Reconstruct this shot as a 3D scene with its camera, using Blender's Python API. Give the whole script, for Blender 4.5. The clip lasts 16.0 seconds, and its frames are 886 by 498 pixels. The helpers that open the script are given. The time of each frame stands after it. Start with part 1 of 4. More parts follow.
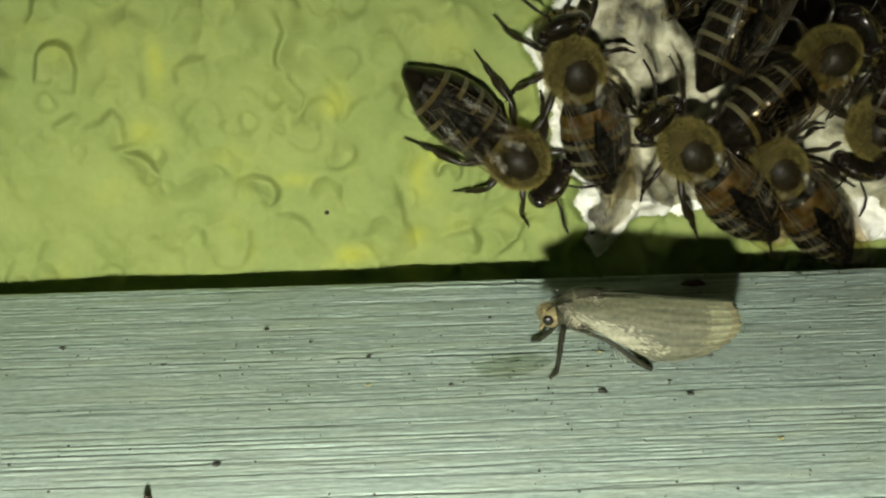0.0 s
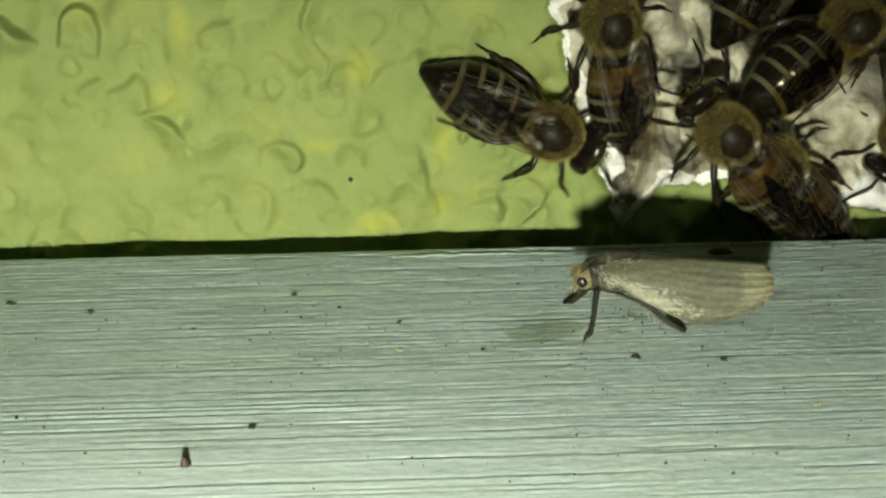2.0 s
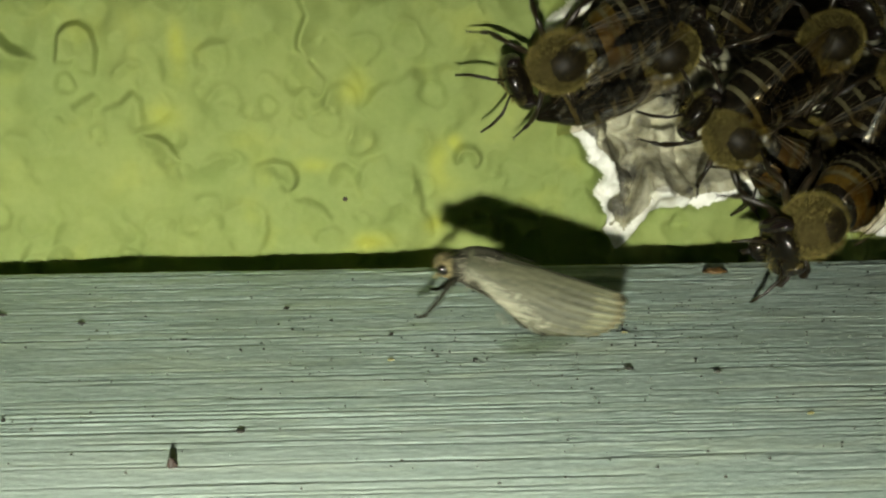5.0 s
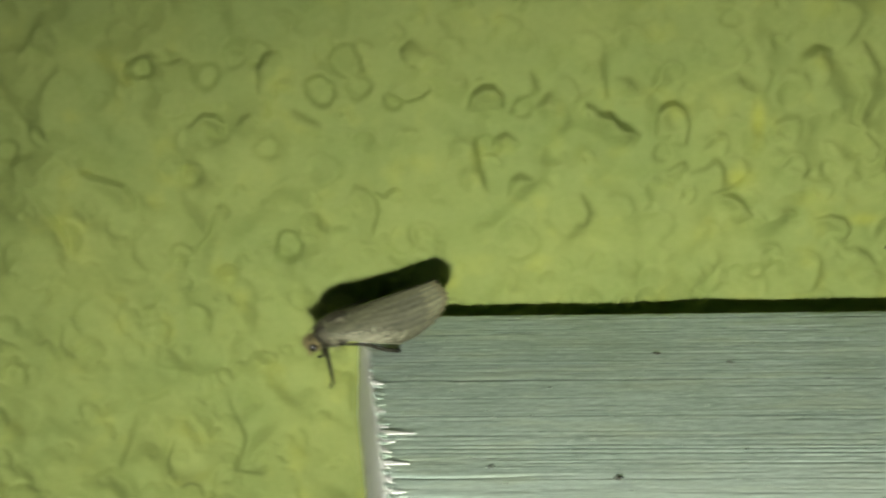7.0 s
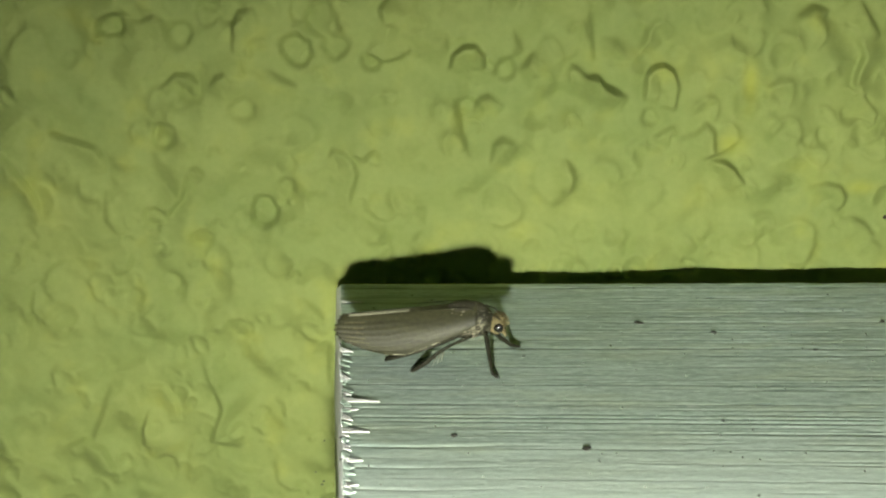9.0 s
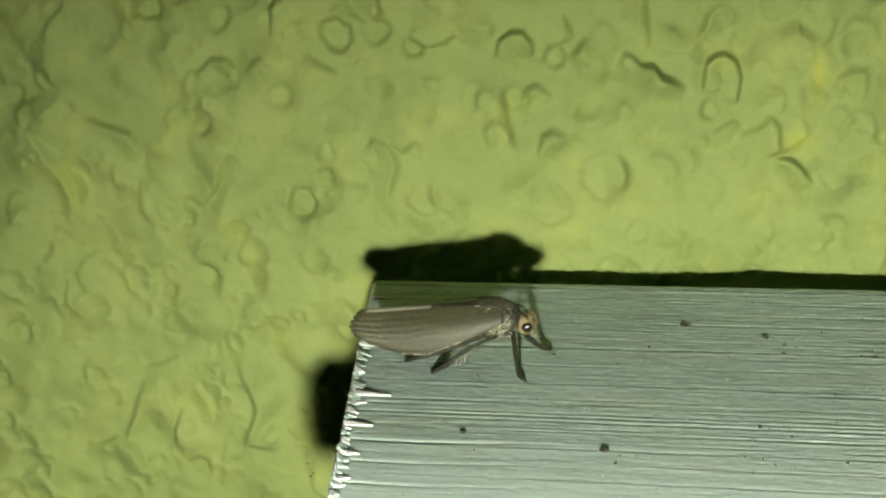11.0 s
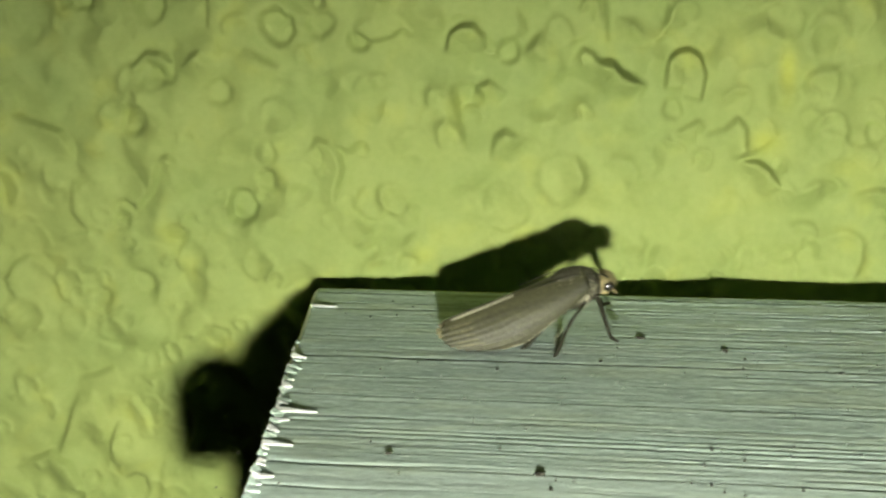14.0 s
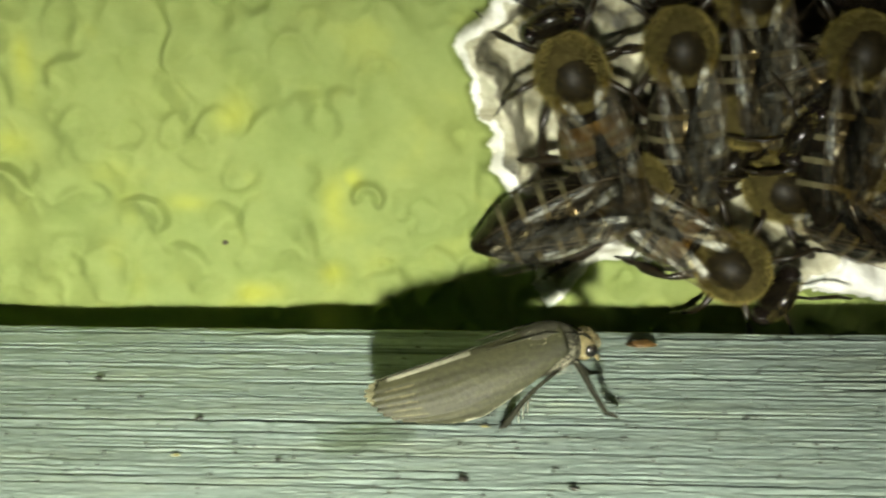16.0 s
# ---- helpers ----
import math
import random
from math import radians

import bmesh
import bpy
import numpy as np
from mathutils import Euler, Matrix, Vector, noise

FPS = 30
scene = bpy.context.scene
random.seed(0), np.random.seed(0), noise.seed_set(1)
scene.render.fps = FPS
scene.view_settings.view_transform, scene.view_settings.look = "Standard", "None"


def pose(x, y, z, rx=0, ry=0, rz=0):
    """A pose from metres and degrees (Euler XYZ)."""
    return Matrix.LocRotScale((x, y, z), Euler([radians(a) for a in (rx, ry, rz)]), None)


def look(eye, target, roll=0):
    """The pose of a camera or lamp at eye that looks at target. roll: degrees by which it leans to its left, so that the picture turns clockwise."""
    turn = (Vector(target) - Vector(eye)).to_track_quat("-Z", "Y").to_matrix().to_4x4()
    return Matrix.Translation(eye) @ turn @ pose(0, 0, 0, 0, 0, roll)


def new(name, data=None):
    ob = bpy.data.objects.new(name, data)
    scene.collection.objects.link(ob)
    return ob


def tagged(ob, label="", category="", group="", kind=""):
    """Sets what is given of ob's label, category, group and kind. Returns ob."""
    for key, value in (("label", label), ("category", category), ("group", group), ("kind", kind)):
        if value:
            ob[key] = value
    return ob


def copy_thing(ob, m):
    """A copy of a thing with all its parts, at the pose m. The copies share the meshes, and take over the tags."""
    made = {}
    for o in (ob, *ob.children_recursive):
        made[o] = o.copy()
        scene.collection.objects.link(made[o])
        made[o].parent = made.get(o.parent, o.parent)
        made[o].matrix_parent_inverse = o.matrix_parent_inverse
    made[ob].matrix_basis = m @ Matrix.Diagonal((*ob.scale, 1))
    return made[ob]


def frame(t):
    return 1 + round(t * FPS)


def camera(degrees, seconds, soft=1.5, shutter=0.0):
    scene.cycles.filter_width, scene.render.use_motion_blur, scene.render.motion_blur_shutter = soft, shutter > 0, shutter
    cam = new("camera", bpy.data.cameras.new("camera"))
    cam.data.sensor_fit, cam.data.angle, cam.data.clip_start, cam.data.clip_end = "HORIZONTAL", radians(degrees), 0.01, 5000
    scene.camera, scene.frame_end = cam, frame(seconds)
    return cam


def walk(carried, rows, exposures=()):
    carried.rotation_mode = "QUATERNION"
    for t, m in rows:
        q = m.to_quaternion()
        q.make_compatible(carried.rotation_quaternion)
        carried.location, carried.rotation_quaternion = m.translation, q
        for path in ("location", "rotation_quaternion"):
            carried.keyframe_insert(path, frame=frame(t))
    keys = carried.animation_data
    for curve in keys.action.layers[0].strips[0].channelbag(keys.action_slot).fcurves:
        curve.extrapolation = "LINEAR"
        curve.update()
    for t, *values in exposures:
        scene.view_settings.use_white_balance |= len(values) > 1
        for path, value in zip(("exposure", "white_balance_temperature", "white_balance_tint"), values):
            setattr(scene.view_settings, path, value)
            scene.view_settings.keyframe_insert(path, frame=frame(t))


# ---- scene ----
# All lengths below are in centimetres; C turns them into metres.
C = 0.01

# ---- camera path: seconds, x, y, z, yaw to the left, pitch, roll ----
PATH = [
    (0.0, 3.585, -8.219, 2.608, -6.47, -17.59, -0.73),
    (0.5, 3.572, -8.159, 2.604, -6.59, -17.63, -0.36),
    (1.0, 3.601, -8.087, 2.690, -6.71, -17.97, -0.53),
    (1.5, 3.542, -8.038, 2.747, -6.73, -18.12, -0.59),
    (2.0, 3.410, -8.188, 2.545, -6.65, -18.56, -0.37),
    (2.2, 3.390, -8.170, 2.470, -7.00, -17.35, -0.12),
    (2.5, 3.377, -8.150, 2.398, -7.34, -16.49, 0.14),
    (3.0, 3.537, -7.984, 2.299, -7.03, -15.21, 0.10),
    (3.2, 3.479, -7.905, 2.235, -7.28, -15.26, 0.20),
    (5.3, 3.438, -8.317, 2.374, -6.63, -16.32, -0.02),
    (5.5, 3.421, -8.386, 2.421, -6.65, -16.39, -0.04),
    (6.0, 2.481, -8.931, 2.738, -5.43, -16.80, -0.28),
    (6.5, 1.670, -9.480, 3.074, -2.42, -16.67, -1.16),
    (7.0, 0.630, -9.420, 3.340, 0.37, -17.58, -1.95),
    (7.5, 0.137, -9.221, 3.309, 1.89, -18.17, -2.03),
    (8.0, 0.599, -9.138, 3.241, 1.96, -18.23, -1.86),
    (8.5, 1.067, -9.162, 3.063, 1.45, -18.16, -1.86),
    (9.0, 0.953, -9.161, 3.101, 1.59, -18.11, -1.86),
    (9.2, 0.907, -9.013, 3.074, 1.55, -18.34, -1.87),
    (11.3, 1.583, -8.732, 2.580, 7.26, -16.03, -2.03),
    (11.5, 1.631, -8.754, 2.547, 7.20, -16.00, -2.05),
    (12.0, 1.510, -8.860, 2.560, 7.46, -16.12, -2.01),
    (12.5, 1.691, -8.774, 2.615, 7.29, -15.97, -2.02),
    (13.0, 1.552, -8.634, 2.583, 7.23, -16.04, -1.89),
    (13.5, 1.552, -8.535, 2.474, 7.20, -16.07, -1.80),
    (14.0, 1.726, -8.213, 2.492, 6.92, -15.91, -1.72),
    (14.5, 1.955, -7.817, 2.732, 4.48, -17.40, -1.32),
    (15.0, 3.648, -7.520, 2.421, 4.39, -15.55, -0.89),
    (15.5, 4.365, -7.159, 2.270, 1.78, -15.81, -0.75),
    (16.0, 4.910, -6.993, 2.176, -0.29, -15.67, -0.41),
]


def view(x, y, z, yaw, pitch, roll):
    a, b = radians(yaw), radians(pitch)
    eye = Vector((x, y, z)) * C
    ahead = Vector((-math.sin(a) * math.cos(b), math.cos(a) * math.cos(b), math.sin(b)))
    return look(eye, eye + ahead, roll)


cam = camera(36.0, 16.0, soft=2.3, shutter=0.4)
walk(cam, [(t, view(*p)) for t, *p in PATH], exposures=[(0.0, -0.10), (2.0, -0.03), (5.3, -0.11), (7.0, 0.12), (11.5, 0.22), (12.5, 0.26), (14.0, 0.36), (14.6, 0.18), (15.1, 0.22), (16.0, -0.05)])

# ---- night: almost no sky light; the torch beside the lens lights the place ----
world = bpy.data.worlds.new("night")
scene.world = world
world.use_nodes = True
world.node_tree.nodes["Background"].inputs["Color"].default_value = (0.55, 0.7, 0.6, 1)
world.node_tree.nodes["Background"].inputs["Strength"].default_value = 0.003
TORCH_STRENGTH = 7500.0
TORCH_COLOUR = (1.0, 1.0, 0.825)


# ---- materials ----
def shader(name, rough=0.6, colour=(0.5, 0.5, 0.5)):
    m = bpy.data.materials.new(name)
    m.use_nodes = True
    n = m.node_tree.nodes
    p = n["Principled BSDF"]
    p.inputs["Roughness"].default_value = rough
    p.inputs["Base Color"].default_value = (*colour, 1)
    return m, n, m.node_tree.links, p


def noise_node(n, links, scale, detail=4, stretch=(1, 1, 1), rough=0.55, coords="Object"):
    tc, mp, tx = n.new("ShaderNodeTexCoord"), n.new("ShaderNodeMapping"), n.new("ShaderNodeTexNoise")
    mp.inputs["Scale"].default_value = [s / C for s in stretch]
    tx.inputs["Scale"].default_value, tx.inputs["Detail"].default_value = scale, detail
    tx.inputs["Roughness"].default_value = rough
    links.new(tc.outputs[coords], mp.inputs["Vector"])
    links.new(mp.outputs["Vector"], tx.inputs["Vector"])
    return tx.outputs["Fac"]


def ramp(n, links, fac, stops):
    r = n.new("ShaderNodeValToRGB")
    while len(r.color_ramp.elements) < len(stops):
        r.color_ramp.elements.new(0.5)
    for e, (pos, col) in zip(r.color_ramp.elements, stops):
        e.position, e.color = pos, (*col, 1)
    links.new(fac, r.inputs["Fac"])
    return r.outputs["Color"]


def mix(n, links, fac, a, b, mode="MIX"):
    x = n.new("ShaderNodeMix")
    x.data_type, x.blend_type = "RGBA", mode
    for sock, v in ((x.inputs[0], fac), (x.inputs[6], a), (x.inputs[7], b)):
        if hasattr(v, "is_linked"):
            links.new(v, sock)
        elif isinstance(v, tuple):
            sock.default_value = (*v, 1)
        else:
            sock.default_value = v
    return x.outputs[2]


def bump(n, links, p, height, strength, distance):
    b = n.new("ShaderNodeBump")
    b.inputs["Strength"].default_value, b.inputs["Distance"].default_value = strength, distance * C
    links.new(height, b.inputs["Height"])
    links.new(b.outputs["Normal"], p.inputs["Normal"])


def green_paint():
    m, n, l, p = shader("green_paint", 0.75)
    p.inputs["Specular IOR Level"].default_value = 0.25
    big = noise_node(n, l, 1.3, 3)
    fine = noise_node(n, l, 22, 5)
    patch = noise_node(n, l, 2.6, 2)
    a = ramp(n, l, big, [(0.3, (0.190, 0.245, 0.075)), (0.7, (0.242, 0.285, 0.085))])
    b = mix(n, l, ramp(n, l, patch, [(0.57, (0, 0, 0)), (0.82, (0.4, 0.4, 0.4))]), a, (0.33, 0.355, 0.06))
    worn_or_lit = n.new("ShaderNodeAttribute")
    worn_or_lit.attribute_name = "thin_paint"
    b = mix(n, l, mix(n, l, 1.0, worn_or_lit.outputs["Fac"], (0.8, 0.8, 0.8), "MULTIPLY"), b, (0.36, 0.375, 0.055))
    c = mix(n, l, 0.07, b, ramp(n, l, fine, [(0.3, (0.08, 0.11, 0.04)), (0.7, (0.36, 0.41, 0.17))]))
    l.new(c, p.inputs["Base Color"])
    bump(n, l, p, noise_node(n, l, 24, 3), 0.15, 0.008)
    return m


def bare_foam():
    m, n, l, p = shader("bare_foam", 0.75)
    big = noise_node(n, l, 3.0, 4)
    fine = noise_node(n, l, 16, 4)
    a = ramp(n, l, big, [(0.28, (0.50, 0.48, 0.36)), (0.42, (0.78, 0.78, 0.72)), (0.6, (0.88, 0.88, 0.85))])
    l.new(mix(n, l, 0.25, a, ramp(n, l, fine, [(0.35, (0.35, 0.33, 0.22)), (0.6, (0.86, 0.86, 0.82))])), p.inputs["Base Color"])
    p.inputs["Subsurface Weight"].default_value = 0.1
    p.inputs["Subsurface Radius"].default_value = (0.001, 0.001, 0.001)
    bump(n, l, p, fine, 0.5, 0.02)
    return m


def hole_shade_foam():
    # near-black brown: the dark of the deep entrance hole put into its colour
    m, n, l, p = shader("hole_shade_foam", 0.8)
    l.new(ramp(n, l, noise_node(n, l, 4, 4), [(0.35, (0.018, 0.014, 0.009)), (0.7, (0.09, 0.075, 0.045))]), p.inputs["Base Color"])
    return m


def stained_shaded_foam():
    # cream-brown stain; its near-black blotches paint in the shade of the gnawed hollow
    m, n, l, p = shader("stained_shaded_foam", 0.7)
    a = ramp(n, l, noise_node(n, l, 2.6, 5), [(0.38, (0.02, 0.017, 0.010)), (0.46, (0.24, 0.225, 0.135)), (0.62, (0.58, 0.56, 0.41))])
    l.new(mix(n, l, 0.2, a, ramp(n, l, noise_node(n, l, 14, 4), [(0.35, (0.08, 0.06, 0.03)), (0.65, (0.7, 0.7, 0.6))])), p.inputs["Base Color"])
    bump(n, l, p, noise_node(n, l, 9, 4), 0.6, 0.03)
    return m


def weathered_board():
    m, n, l, p = shader("weathered_board", 0.7)
    p.inputs["Specular IOR Level"].default_value = 0.15
    streak = noise_node(n, l, 1.0, 6, (0.45, 9.0, 1.0), 0.72)
    thin = noise_node(n, l, 1.0, 5, (3.2, 24.0, 1.0), 0.7)
    grain = noise_node(n, l, 1.0, 3, (17.0, 42.0, 1.0), 0.7)
    flake = noise_node(n, l, 1.0, 3, (7.0, 24.0, 1.0), 0.6)
    blot = noise_node(n, l, 0.8, 3)
    grey = ramp(n, l, streak, [(0.30, (0.32, 0.42, 0.385)), (0.5, (0.47, 0.585, 0.54)), (0.70, (0.62, 0.74, 0.69))])
    tone = mix(n, l, 0.42, grey, ramp(n, l, thin, [(0.36, (0.09, 0.125, 0.11)), (0.45, (0.38, 0.48, 0.44)), (0.58, (0.50, 0.61, 0.565)), (0.70, (0.84, 0.92, 0.88))]))
    tone = mix(n, l, 0.28, tone, ramp(n, l, grain, [(0.34, (0.10, 0.14, 0.12)), (0.5, (0.46, 0.57, 0.53)), (0.68, (0.80, 0.88, 0.84))]))
    moss = ramp(n, l, blot, [(0.5, (0, 0, 0)), (0.75, (0.35, 0.35, 0.35))])
    tone = mix(n, l, moss, tone, (0.30, 0.36, 0.27))
    tone = mix(n, l, ramp(n, l, noise_node(n, l, 1.0, 5, (0.9, 5.0, 1.0), 0.7), [(0.5, (0, 0, 0)), (0.72, (0.5, 0.5, 0.5))]), tone, (0.60, 0.67, 0.50))
    tone = mix(n, l, ramp(n, l, flake, [(0.66, (0, 0, 0)), (0.72, (0.6, 0.6, 0.6))]), tone, (0.80, 0.86, 0.80))
    # the shade in the long cracks of the grain is put into the colour
    shade_attr = n.new("ShaderNodeAttribute")
    shade_attr.attribute_name = "crack_shade"
    tone = mix(n, l, mix(n, l, 1.0, shade_attr.outputs["Fac"], (0.62, 0.62, 0.62), "MULTIPLY"), tone, (0.06, 0.08, 0.065))
    # paler towards the front edge: the torch's stronger near light put into the colour
    tc, sep, far = n.new("ShaderNodeTexCoord"), n.new("ShaderNodeSeparateXYZ"), n.new("ShaderNodeMapRange")
    l.new(tc.outputs["Object"], sep.inputs["Vector"])
    l.new(sep.outputs["Y"], far.inputs["Value"])
    for sock, v in (("From Min", -2.7 * C), ("From Max", -3.9 * C), ("To Min", 0.0), ("To Max", 1.0)):
        far.inputs[sock].default_value = v
    along = n.new("ShaderNodeMapRange")
    l.new(sep.outputs["X"], along.inputs["Value"])
    for sock, v in (("From Min", 2.0 * C), ("From Max", 5.0 * C), ("To Min", 1.0), ("To Max", 0.1)):
        along.inputs[sock].default_value = v
    worn_or_lit = mix(n, l, 1.0, ramp(n, l, streak, [(0.3, (0.35, 0.35, 0.35)), (0.6, (1, 1, 1))]), far.outputs["Result"], "MULTIPLY")
    worn_or_lit = mix(n, l, 1.0, worn_or_lit, along.outputs["Result"], "MULTIPLY")
    l.new(mix(n, l, 1.0, mix(n, l, worn_or_lit, tone, (0.72, 0.81, 0.79)), (1.0, 1.02, 1.0), "MULTIPLY"), p.inputs["Base Color"])
    bump(n, l, p, grain, 0.35, 0.007)
    return m


def white_primer():
    m, n, l, p = shader("white_primer", 0.6)
    l.new(ramp(n, l, noise_node(n, l, 8, 5), [(0.3, (0.72, 0.74, 0.75)), (0.6, (0.86, 0.88, 0.89))]), p.inputs["Base Color"])
    bump(n, l, p, noise_node(n, l, 14, 4), 0.6, 0.02)
    return m


def mottled(name, dark, light, rough, scale=20.0, stretch=(1, 1, 1), spec=0.5, bumpy=0.0):
    m, n, l, p = shader(name, rough)
    f = noise_node(n, l, scale, 4, stretch)
    l.new(ramp(n, l, f, [(0.32, dark), (0.68, light)]), p.inputs["Base Color"])
    p.inputs["Specular IOR Level"].default_value = spec
    if bumpy:
        bump(n, l, p, f, bumpy, 0.006)
    return m


def wing_membrane(name, tint, gloss, rough=0.18):
    """A clear tinted film with a crinkled gloss."""
    m = bpy.data.materials.new(name)
    m.use_nodes = True
    n, l = m.node_tree.nodes, m.node_tree.links
    n.remove(n["Principled BSDF"])
    clear, shine, both, b = n.new("ShaderNodeBsdfTransparent"), n.new("ShaderNodeBsdfGlossy"), n.new("ShaderNodeMixShader"), n.new("ShaderNodeBump")
    l.new(ramp(n, l, noise_node(n, l, 7, 3, (1, 3, 1)), [(0.3, tuple(v * 0.9 for v in tint)), (0.7, tint)]), clear.inputs["Color"])
    shine.inputs["Color"].default_value = (0.72, 0.76, 0.72, 1)
    shine.inputs["Roughness"].default_value = rough
    b.inputs["Strength"].default_value, b.inputs["Distance"].default_value = 0.9, 0.02 * C
    l.new(noise_node(n, l, 3, 2, (2.2, 5, 1)), b.inputs["Height"])
    l.new(b.outputs["Normal"], shine.inputs["Normal"])
    l.new(ramp(n, l, noise_node(n, l, 2.2, 4, (1.2, 3.0, 1)), [(0.52, (gloss * 0.08,) * 3), (0.68, (min(1.0, gloss * 2.2),) * 3)]), both.inputs["Fac"])
    l.new(clear.outputs[0], both.inputs[1])
    l.new(shine.outputs[0], both.inputs[2])
    l.new(both.outputs[0], n["Material Output"].inputs["Surface"])
    return m


def moth_scales(name, base, pale, rough=0.65, spec=0.12):
    m, n, l, p = shader(name, rough)
    lines = noise_node(n, l, 1.0, 3, (2.0, 1.0, 30.0))
    grain = noise_node(n, l, 45, 3, (1, 1, 1))
    a = ramp(n, l, lines, [(0.35, base), (0.65, pale)])
    l.new(mix(n, l, 0.3, a, ramp(n, l, grain, [(0.3, tuple(v * 0.5 for v in base)), (0.7, tuple(min(1, v * 1.4) for v in pale))])), p.inputs["Base Color"])
    p.inputs["Specular IOR Level"].default_value = spec
    bump(n, l, p, grain, 0.5, 0.006)
    return m


def torch_glow():
    m = bpy.data.materials.new("torch_glow")
    m.use_nodes = True
    n, l = m.node_tree.nodes, m.node_tree.links
    n.remove(n["Principled BSDF"])
    e = n.new("ShaderNodeEmission")
    e.inputs["Color"].default_value, e.inputs["Strength"].default_value = (*TORCH_COLOUR, 1), TORCH_STRENGTH
    l.new(e.outputs[0], n["Material Output"].inputs["Surface"])
    return m


GREEN, FOAM, HOLE_SHADE, STAINED_SHADED = green_paint(), bare_foam(), hole_shade_foam(), stained_shaded_foam()
BOARD, PRIMER = weathered_board(), white_primer()
CHITIN = mottled("bee_chitin", (0.003, 0.0027, 0.002), (0.011, 0.0085, 0.005), 0.2, 25, spec=0.3)
THORAX = mottled("bee_thorax", (0.005, 0.004, 0.002), (0.017, 0.0125, 0.005), 0.5, 40, spec=0.15)
AMBER = mottled("bee_amber", (0.028, 0.016, 0.002), (0.090, 0.053, 0.006), 0.5, 14, spec=0.2)
BAND = mottled("bee_band", (0.034, 0.029, 0.011), (0.11, 0.096, 0.040), 0.8, 60, (1, 6, 6))
FUR = mottled("bee_fur", (0.065, 0.053, 0.014), (0.25, 0.204, 0.056), 0.8, 10, spec=0.2)
PILE = mottled("bee_pile", (0.030, 0.024, 0.0075), (0.055, 0.044, 0.014), 0.9, 14, spec=0.1)
EYE = mottled("insect_eye", (0.004, 0.003, 0.003), (0.014, 0.010, 0.008), 0.12, 30, spec=0.9)
BEE_LEG = mottled("bee_leg", (0.004, 0.0035, 0.002), (0.022, 0.015, 0.007), 0.35, 18, spec=0.4)
BEE_WING = wing_membrane("bee_wing", (0.955, 0.925, 0.85), 0.04, 0.42)
CLEAR_WING = wing_membrane("clear_wing", (0.96, 0.97, 0.94), 0.02, 0.35)
VEIN = mottled("wing_vein", (0.03, 0.021, 0.010), (0.085, 0.062, 0.030), 0.5)
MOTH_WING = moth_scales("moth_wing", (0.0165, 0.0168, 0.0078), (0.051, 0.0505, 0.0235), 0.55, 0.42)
# paler copy of the wing scales: the left wing's sheen painted as colour
MOTH_SHEEN = moth_scales("moth_wing_sheen", (0.030, 0.032, 0.017), (0.098, 0.100, 0.058), 0.62, 0.4)
MOTH_FRINGE = moth_scales("moth_fringe", (0.055, 0.052, 0.028), (0.15, 0.142, 0.082))
MOTH_CELL = moth_scales("moth_cell", (0.085, 0.088, 0.050), (0.20, 0.20, 0.125))
MOTH_CREAM = moth_scales("moth_cream", (0.11, 0.11, 0.075), (0.29, 0.285, 0.21))
MOTH_EYE = mottled("moth_eye", (0.004, 0.003, 0.003), (0.012, 0.010, 0.008), 0.22, 30, spec=1.0)
MOTH_BODY = moth_scales("moth_body", (0.016, 0.016, 0.011), (0.055, 0.053, 0.036), 0.45)
MOTH_COLLAR = moth_scales("moth_collar", (0.20, 0.19, 0.13), (0.5, 0.48, 0.36))
MOTH_HEAD = moth_scales("moth_head", (0.085, 0.072, 0.034), (0.28, 0.235, 0.12))
MOTH_LEG = moth_scales("moth_leg", (0.009, 0.0095, 0.006), (0.030, 0.030, 0.019))
DIRT = mottled("dirt", (0.012, 0.012, 0.009), (0.042, 0.040, 0.028), 0.8, 30)
RED_DIRT = mottled("red_dirt", (0.012, 0.008, 0.006), (0.032, 0.016, 0.010), 0.7, 30)
POLLEN = mottled("pollen", (0.16, 0.15, 0.06), (0.30, 0.28, 0.12), 0.8, 30)
PROPOLIS = mottled("propolis", (0.06, 0.032, 0.009), (0.15, 0.085, 0.025), 0.5, 20)
CASING = mottled("torch_casing", (0.01, 0.01, 0.01), (0.03, 0.03, 0.03), 0.5)
GLOW = torch_glow()


# ---- mesh helpers ----
def put(name, verts, faces, mats, parent=None, label="", smooth=True, slots=None):
    """One mesh object out of vertices in centimetres."""
    me = bpy.data.meshes.new(name)
    me.from_pydata([tuple(c * C for c in v) for v in verts], [], faces)
    for m in mats if isinstance(mats, (list, tuple)) else [mats]:
        me.materials.append(m)
    me.polygons.foreach_set("use_smooth", [smooth] * len(me.polygons))
    if slots is not None:
        me.polygons.foreach_set("material_index", slots)
    me.update()
    ob = new(name, me)
    ob.parent = parent
    return tagged(ob, label)


